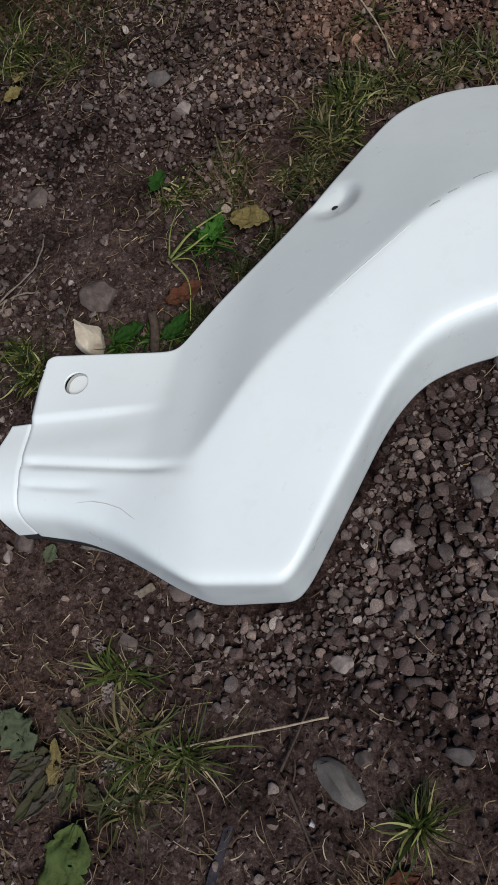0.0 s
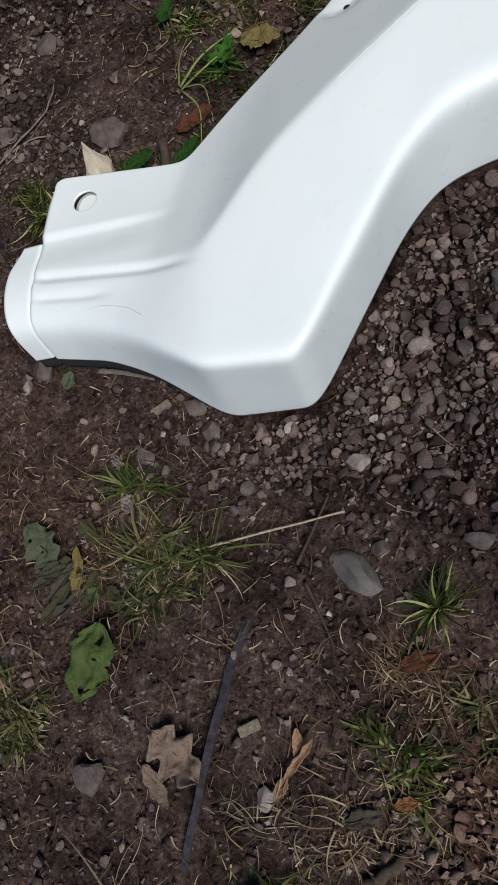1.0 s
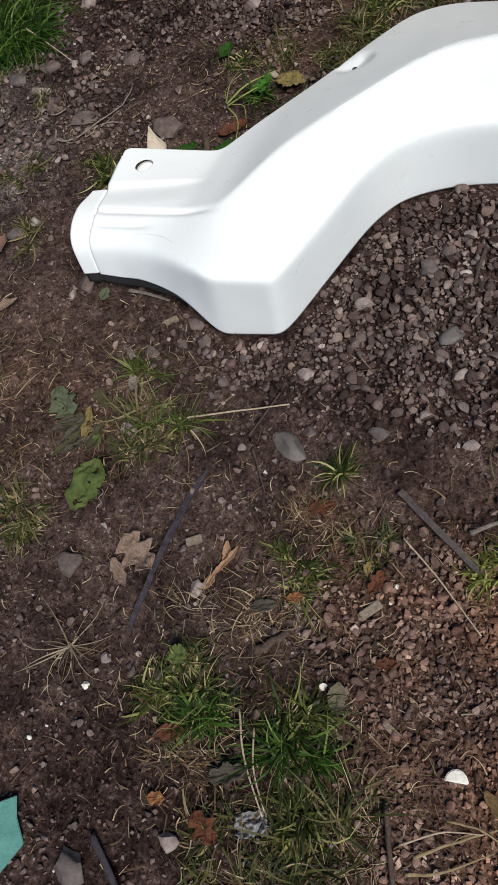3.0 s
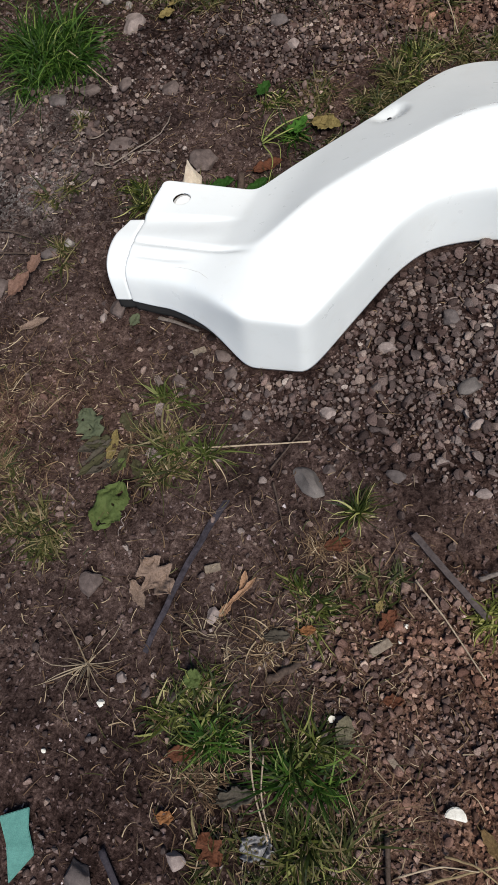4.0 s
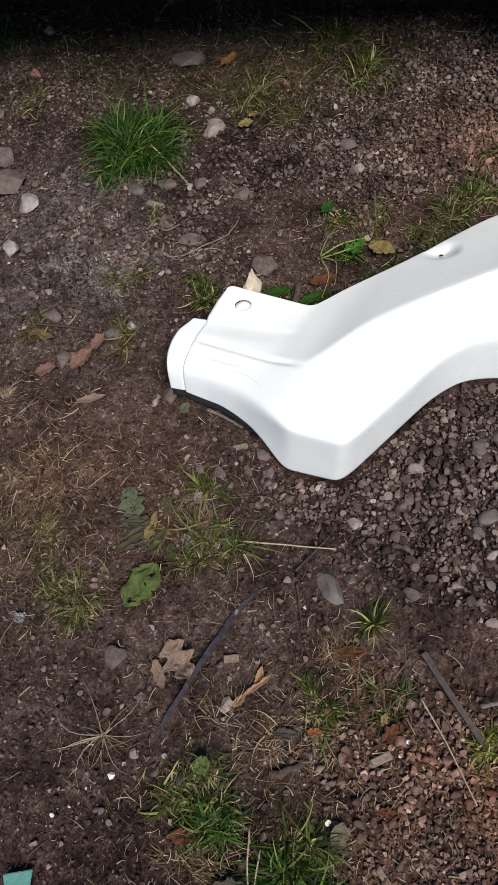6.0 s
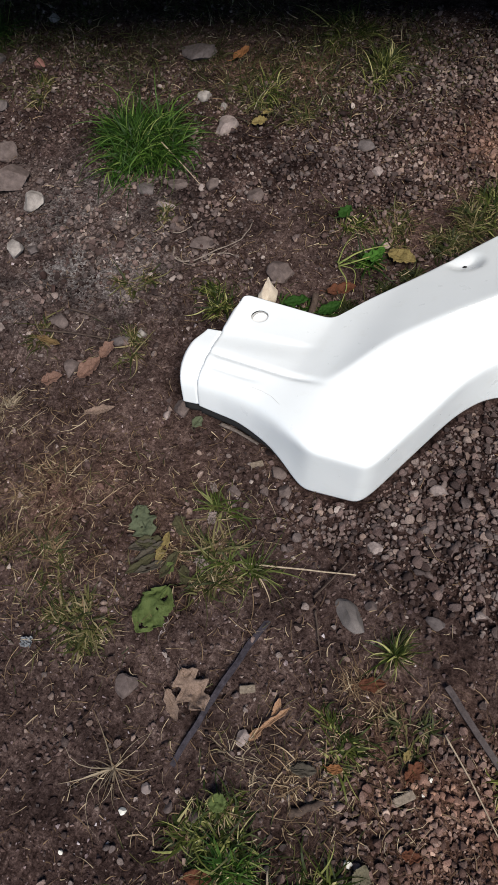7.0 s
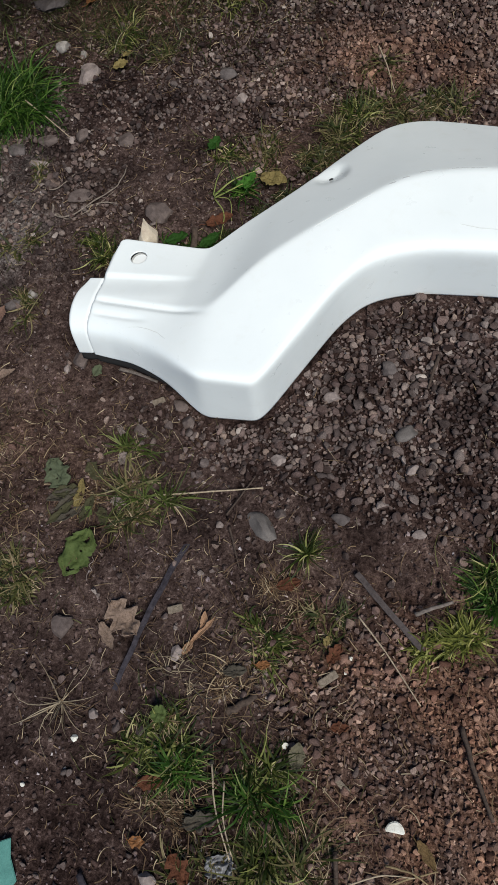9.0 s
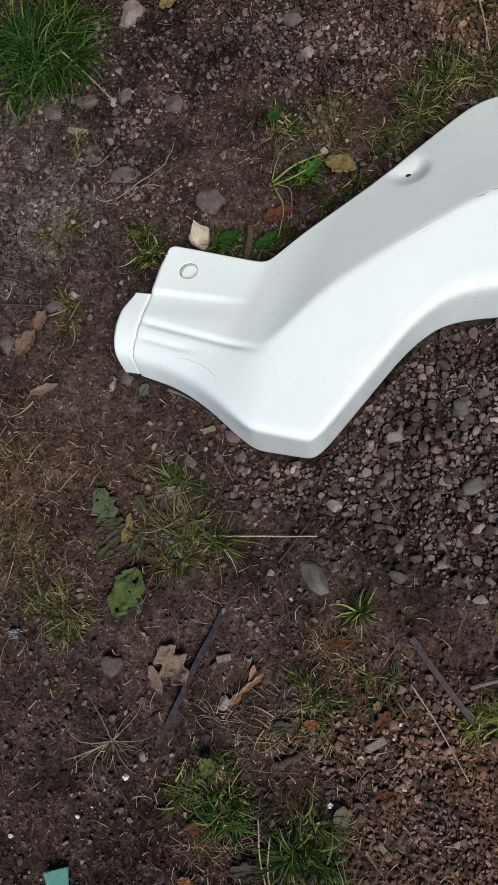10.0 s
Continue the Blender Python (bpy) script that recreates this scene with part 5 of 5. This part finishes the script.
leaf("maple_leaf", "rust-brown lobed leaf at the grass edge", -0.105, -0.385, 0.066, 0.052, -40, RUSSET, 3, 0.45, 0.25, 0.3, 5, 0.010, 19)
leaf("maple_leaf", "orange-brown scrap of leaf on earth", -0.185, -0.380, 0.036, 0.028, 10, ORANGE, 2, 0.3, 0.3, 0.3, 4, 0.008, 20)
leaf("dead_leaf", "mauve-brown dead leaf in the grass", -0.090, -0.335, 0.080, 0.040, 20, GREY_LEAF, 3, 0.3, 0.3, 0.4, 8, 0.012, 21)
leaf("dead_leaf", "brown leaf below the grass clump", -0.190, -0.285, 0.060, 0.034, 15, RUSSET, 2, 0.2, 0.3, 0.4, 4, 0.008, 22)
leaf("sorrel_leaf", "round bright green leaf in the grass clump", -0.186, -0.166, 0.044, 0.036, 20, DOCK, 0, 0, 0.2, 0.2, 14, 0.026, 23)
leaf("green_leaf", "small round green leaf beside the moulding's end", -0.500, 0.545, 0.036, 0.030, 70, DULL_GREEN, 0, 0, 0.2, 0.2, 6, 0.008, 24)
leaf("orange_leaf", "reddish folded dead leaf on earth", -0.822, 0.590, 0.085, 0.058, 62, SALMON, 2, 0.2, 0.35, 0.5, 4, 0.008, 25)
leaf("orange_leaf", "reddish dead leaf overlapping another on earth", -0.790, 0.655, 0.062, 0.044, 70, SALMON, 2, 0.2, 0.35, 0.5, 10, 0.016, 45)
leaf("orange_leaf", "small reddish dead leaf on earth", -0.910, 0.555, 0.066, 0.044, 30, SALMON, 2, 0.2, 0.3, 0.4, 5, 0.008, 26)
leaf("orange_leaf", "long thin orange-brown dead leaf", -0.765, 0.505, 0.090, 0.026, 24, TAN, 0, 0, 0.3, 0.5, 4, 0.006, 27)
leaf("orange_leaf", "broad ochre dead leaf in thin grass", -0.985, 0.675, 0.090, 0.030, -8, OCHRE, 2, 0.35, 0.2, 0.3, 2, 0.006, 28)
leaf("yellow_leaf", "yellow fallen leaf behind the moulding", -0.196, 1.160, 0.090, 0.056, -16, YELLOW, 0, 0, 0.3, 0.4, 2, 0.012, 29)
leaf("yellow_leaf", "small bright yellow leaf by a stone", -0.710, 1.560, 0.056, 0.048, 20, YELLOW, 3, 0.2, 0.3, 0.4, 4, 0.012, 30)
leaf("yellow_leaf", "tiny yellow scrap of fallen leaf", -0.690, 1.605, 0.034, 0.028, 40, YELLOW, 0, 0, 0.3, 0.4, 6, 0.010, 31)
leaf("dead_leaf", "russet leaf tucked behind the moulding", -0.312, 1.000, 0.085, 0.052, 22, RUSSET, 2, 0.2, 0.3, 0.4, 4, 0.008, 32)
leaf("green_leaf", "bright green broad leaf behind the moulding", -0.252, 1.118, 0.066, 0.040, 22, FRESH_BRIGHT, 3, 0.25, 0.5, 0.6, 14, 0.020, 33)
leaf("green_leaf", "bright green notched leaf behind moulding", -0.228, 1.110, 0.056, 0.036, 60, FRESH_BRIGHT, 3, 0.3, 0.5, 0.6, 14, 0.022, 34)
leaf("green_leaf", "dark green leaf in the shadow of the moulding", -0.402, 0.930, 0.074, 0.044, 12, FRESH, 2, 0.2, 0.3, 0.3, 12, 0.020, 35)
leaf("green_leaf", "dark green broad leaf in the shadow of the moulding", -0.312, 0.925, 0.070, 0.044, 35, FRESH, 2, 0.2, 0.3, 0.3, 10, 0.018, 36)
leaf("green_leaf", "dark green clover-like leaf on earth", -0.350, 1.245, 0.052, 0.045, 60, FRESH, 3, 0.3, 0.3, 0.3, 10, 0.014, 38)
leaf("dead_leaf", "orange-brown leaf far back in the shade", -0.870, 1.840, 0.080, 0.050, 60, ORANGE, 2, 0.2, 0.3, 0.3, 4, 0.010, 39)
leaf("dead_leaf", "brown leaf beside white shard", 0.318, -0.282, 0.060, 0.022, -50, OCHRE, 0, 0, 0.3, 0.4, 6, 0.008, 40)

# crumpled film
def crumpled(name, label, x, y, w, h, mat, seed, turn):
    n = 22
    verts = [((i / n - 0.5) * w * (1 + 0.3 * noise.noise(Vector((j * 0.3, seed, 1)))), (j / n - 0.5) * h * (1 + 0.3 * noise.noise(Vector((i * 0.3, seed, 3)))),
              0.012 + 0.016 * noise.noise(Vector((i * 0.25, j * 0.25, seed))) + 0.003 * noise.noise(Vector((i * 0.6, j * 0.6, seed)))) for i in range(n + 1) for j in range(n + 1)]
    faces = [(i * (n + 1) + j, (i + 1) * (n + 1) + j, (i + 1) * (n + 1) + j + 1, i * (n + 1) + j + 1) for i in range(n) for j in range(n)]
    ob = mesh_object(name, verts, faces, mat, True)
    skin = ob.modifiers.new("film", "SOLIDIFY")
    skin.thickness = 0.0006
    ob.rotation_euler = (0, 0, radians(turn))
    settle(ob, x, y, 0.002)
    return tagged(ob, label, "litter")


crumpled("plastic_scrap", "crumpled grey translucent plastic scrap in grass", -0.014, -0.386, 0.050, 0.034, FILM, 4, 20)
crumpled("foil_scrap", "small crumpled pale scrap in the grass", -0.376, 0.345, 0.016, 0.026, PALE_ROCK, 6, 10)
crumpled("foil_scrap", "tiny pale crumpled scrap near grass", -0.398, 0.412, 0.012, 0.018, PALE_ROCK, 7, 40)
crumpled("foil_scrap", "grey-white crumpled scrap among dock leaves", -0.366, 0.245, 0.020, 0.020, PALE_ROCK, 8, 70)
crumpled("foil_scrap", "pale blue-grey crumpled scrap on bare earth", -0.646, -0.019, 0.022, 0.020, SCRAP_BLUE, 9, 15)
stick("string_scrap", "thin wavy scrap of white string on earth", [(-0.388, 0.118, 0.004), (-0.381, 0.108, 0.008), (-0.389, 0.099, 0.006), (-0.380, 0.089, 0.008), (-0.388, 0.079, 0.006), (-0.384, 0.066, 0.006)], 0.0010, PALE_ROCK, "string", 0.6, 0.3, 6, 30, 0.006, 0.4)

# grass clumps
for label, x, y, radius, count, length, mat, upright, droop, seed, dry in (
        ("dense lush green grass clump on stony earth", -1.010, 1.375, 0.150, 1150, 0.148, LUSH, 1.0, 1.5, 1, 0.04),
        ("small green grass tuft beside the moulding", -0.364, 0.367, 0.036, 40, 0.066, FRESH_GRASS, 0.75, 0.8, 2, 0.2),
        ("loose green and straw grass tuft", -0.318, 0.275, 0.075, 80, 0.075, OLIVE, 0.7, 0.8, 3, 0.35),
        ("thin green grass tuft by the dry stem", -0.282, 0.265, 0.042, 44, 0.096, FRESH_GRASS, 0.80, 0.6, 4, 0.2),
        ("small bright green tuft with dead blades round it", 0.058, 0.166, 0.028, 85, 0.066, GREEN, 0.85, 0.7, 5, 0.45),
        ("sparse green tuft on gravel", -0.004, -0.004, 0.070, 110, 0.056, GREEN, 0.65, 0.9, 6, 0.35),
        ("sparse olive tuft on gravel", 0.118, 0.058, 0.050, 70, 0.050, OLIVE, 0.6, 0.9, 7, 0.35),
        ("thick green grass clump with straw at its foot", -0.165, -0.215, 0.085, 260, 0.065, GREEN, 0.75, 1.1, 8, 0.25),
        ("dark green grass clump beside dead leaves", -0.120, -0.250, 0.050, 150, 0.060, LUSH, 0.8, 1.0, 9, 0.1),
        ("long mixed green grass clump on earth", 0.022, -0.222, 0.055, 100, 0.080, GREEN, 0.75, 0.85, 10, 0.25),
        ("dark green middle of a grass clump", 0.042, -0.285, 0.055, 130, 0.082, LUSH, 0.75, 1.0, 11, 0.1),
        ("mixed green grass at the foot of a clump", 0.060, -0.350, 0.055, 110, 0.078, GREEN, 0.75, 0.9, 77, 0.25),
        ("straw-coloured dry grass clump", 0.115, -0.375, 0.085, 150, 0.095, OLIVE, 0.6, 0.9, 12, 0.6),
        ("grass clump with dead stalks", 0.015, -0.430, 0.080, 130, 0.095, OLIVE, 0.6, 0.9, 13, 0.35),
        ("flat dry yellowish grass mat", -0.550, 0.055, 0.080, 260, 0.046, OLIVE, 0.5, 1.2, 14, 0.25),
        ("flat dry grass patch on earth", -0.690, 0.150, 0.085, 130, 0.044, OLIVE, 0.35, 0.7, 15, 0.6),
        ("bright green grass clump on reddish gravel", 0.385, 0.065, 0.060, 220, 0.050, BRIGHT, 0.8, 1.0, 16, 0.1),
        ("yellow-green low grass at a clump's edge", 0.340, 0.040, 0.050, 150, 0.045, BRIGHT, 0.65, 1.0, 17, 0.15),
        ("dark green grass clump growing above a yellow-green one", 0.455, 0.215, 0.065, 260, 0.072, GREEN, 0.85, 0.9, 75, 0.08),
        ("mid green blades between two grass clumps", 0.425, 0.145, 0.050, 130, 0.070, LUSH, 0.75, 1.0, 76, 0.15),
        ("short olive grass behind the arch", 0.110, 1.440, 0.080, 230, 0.055, OLIVE, 0.7, 1.0, 18, 0.3),
        ("short green grass behind the arch", 0.020, 1.380, 0.080, 260, 0.058, GREEN, 0.7, 1.0, 19, 0.3),
        ("straw and green grass on red gravel", 0.060, 1.605, 0.045, 60, 0.075, OLIVE, 0.6, 0.8, 20, 0.4),
        ("green grass tuft in the shade", -0.400, 1.880, 0.085, 200, 0.085, GREEN, 0.75, 0.9, 21, 0.2),
        ("thin olive tuft by a yellow leaf", -0.572, 1.610, 0.050, 70, 0.065, OLIVE, 0.6, 0.9, 22, 0.3),
        ("thin dark grass in the shade", -0.720, 1.720, 0.090, 120, 0.075, GREEN, 0.6, 0.9, 23, 0.3),
        ("dark grass in deep shade", -0.560, 2.060, 0.120, 180, 0.090, GREEN, 0.7, 0.9, 24, 0.3),
        ("dark grass clump far back in shade", -1.780, 1.800, 0.140, 240, 0.090, LUSH, 0.8, 0.9, 25, 0.1),
        ("thin grass on stony earth", -1.430, 1.560, 0.070, 80, 0.060, OLIVE, 0.5, 0.9, 26, 0.3),
        ("thin green tuft beside the cream stone", -0.560, 0.920, 0.055, 110, 0.055, GREEN, 0.8, 0.8, 27, 0.15),
        ("thin yellowish grass on earth", -0.805, 0.910, 0.055, 70, 0.055, OLIVE, 0.5, 0.9, 28, 0.3),
        ("thin olive tuft on earth", -0.830, 1.150, 0.045, 50, 0.050, OLIVE, 0.5, 0.9, 29, 0.3),
        ("sparse tuft among dead leaves", -0.960, 0.690, 0.060, 60, 0.055, OLIVE, 0.5, 0.9, 30, 0.4),
        ("sparse tuft beside a white pebble", -0.735, 0.700, 0.060, 70, 0.055, OLIVE, 0.5, 0.9, 31, 0.4),
        ("pale dry grass on bare earth", -0.935, 0.455, 0.060, 50, 0.055, BLEACHED, 0.4, 0.7, 32, 0.2),
        ("bright green blades behind the moulding", -0.228, 1.112, 0.040, 70, 0.075, LUSH, 0.8, 1.2, 33, 0.1),
        ("green tuft with straw behind the moulding", -0.330, 1.235, 0.050, 80, 0.055, GREEN, 0.6, 0.9, 34, 0.3),
        ("dry straw tangle behind the moulding", -0.200, 1.265, 0.080, 90, 0.060, OLIVE, 0.4, 0.8, 35, 0.6),
        ("bleached star-shaped dead grass plant", -0.377, -0.165, 0.012, 16, 0.112, BLEACHED, 0.25, 0.30, 36, 0.1),
        ("tangle of dead grass round the dock leaves", -0.405, 0.275, 0.075, 90, 0.052, STRAW, 0.35, 0.7, 51, 0.3),
        ("dead and olive grass beside the dock leaves", -0.320, 0.225, 0.065, 80, 0.052, OLIVE, 0.40, 0.8, 52, 0.4),
        ("dry tangle under the small green tuft", 0.035, 0.105, 0.065, 70, 0.050, STRAW, 0.30, 0.6, 53, 0.3),
        ("dry straw among gravel and leaves", -0.020, -0.095, 0.080, 80, 0.050, STRAW, 0.30, 0.6, 54, 0.3),
        ("dry straw at the foot of the green clump", -0.140, -0.320, 0.070, 80, 0.055, STRAW, 0.35, 0.7, 55, 0.3),
        ("olive grass below the green clumps", -0.060, -0.440, 0.080, 110, 0.060, OLIVE, 0.50, 0.9, 56, 0.3),
        ("dry rootlets and moss on bare earth", -0.740, 0.300, 0.120, 130, 0.045, STRAW, 0.25, 0.6, 57, 0.2),
        ("yellowish dead grass on bare earth", -0.840, 0.130, 0.090, 120, 0.042, MOSSY, 0.30, 0.7, 58, 0.5),
        ("low olive grass behind the arch top", 0.200, 1.440, 0.070, 190, 0.050, OLIVE, 0.60, 0.9, 59, 0.3),
        ("low yellow-green grass behind the arch top", 0.300, 1.430, 0.075, 110, 0.050, OLIVE, 0.60, 0.9, 60, 0.3),
        ("dark green grass in the shade beside the cream stone", -0.408, 0.935, 0.030, 42, 0.060, LUSH, 0.8, 1.2, 61, 0.1),
        ("dark green grass low behind the moulding", -0.325, 0.935, 0.040, 50, 0.058, LUSH, 0.7, 1.2, 62, 0.2),
        ("mossy olive grass among stones", -0.466, -0.577, 0.045, 60, 0.045, MOSSY, 0.6, 1.0, 63, 0.2),
        ("thin mossy grass beside a large flat stone", -0.567, -0.432, 0.035, 36, 0.045, MOSSY, 0.5, 1.0, 64, 0.3),
        # Extra dark weeds, added to deepen the shadow strip behind the moulding.
        ("dark weeds thickened to deepen the shadow behind the moulding's edge", -0.262, 0.955, 0.045, 70, 0.038, WEEDS, 0.7, 1.1, 65, 0.2),
        ("dark weeds thickened to deepen the shadow behind the moulding's edge", -0.200, 1.035, 0.045, 70, 0.036, WEEDS, 0.7, 1.1, 66, 0.2),
        ("dark weeds thickened to deepen the shadow behind the moulding's edge", -0.120, 1.120, 0.050, 80, 0.038, WEEDS, 0.7, 1.1, 67, 0.2),
        ("dark weeds thickened to deepen the shadow behind the moulding's edge", -0.050, 1.215, 0.055, 90, 0.042, WEEDS, 0.7, 1.1, 68, 0.2),
        ("olive and straw grass behind the arch", -0.010, 1.320, 0.070, 260, 0.055, OLIVE, 0.7, 1.0, 69, 0.35),
        ("olive and straw grass behind the arch", -0.080, 1.265, 0.060, 200, 0.050, OLIVE, 0.7, 1.0, 70, 0.4),
        ("tangled olive grass behind the yellow leaf", -0.215, 1.215, 0.065, 110, 0.050, OLIVE, 0.6, 1.0, 71, 0.4),
        ("pale dead rootlets on earth", -0.160, -0.090, 0.050, 18, 0.070, BLEACHED, 0.3, 0.6, 37, 0.1)):
    tuft("grass_clump", label, x, y, radius, int(count * 2.0), length * 0.88, mat, upright, droop * 1.12, 0.0041, seed, dry)
bent = tagged(new("bent_grass_plant"), "flattened yellow-green grass plant behind the moulding", "grass")
for points, r, seed in (([(-0.310, 1.092, 0.004), (-0.262, 1.130, 0.03), (-0.200, 1.166, 0.03)], 0.0036, 41), ([(-0.308, 1.086, 0.004), (-0.262, 1.098, 0.026), (-0.215, 1.140, 0.024)], 0.0034, 42),
                        ([(-0.312, 1.096, 0.004), (-0.308, 1.145, 0.02), (-0.300, 1.205, 0.006)], 0.0020, 43), ([(-0.306, 1.084, 0.004), (-0.270, 1.030, 0.02), (-0.268, 0.958, 0.006)], 0.0022, 44),
                        ([(-0.304, 1.090, 0.004), (-0.262, 1.072, 0.02), (-0.250, 1.020, 0.006)], 0.0016, 45)):
    stem = stick("grass_stem", "", points, r, STEM, "", 0.4, 0.6, 6, seed, 0.006)
    stem.parent = bent
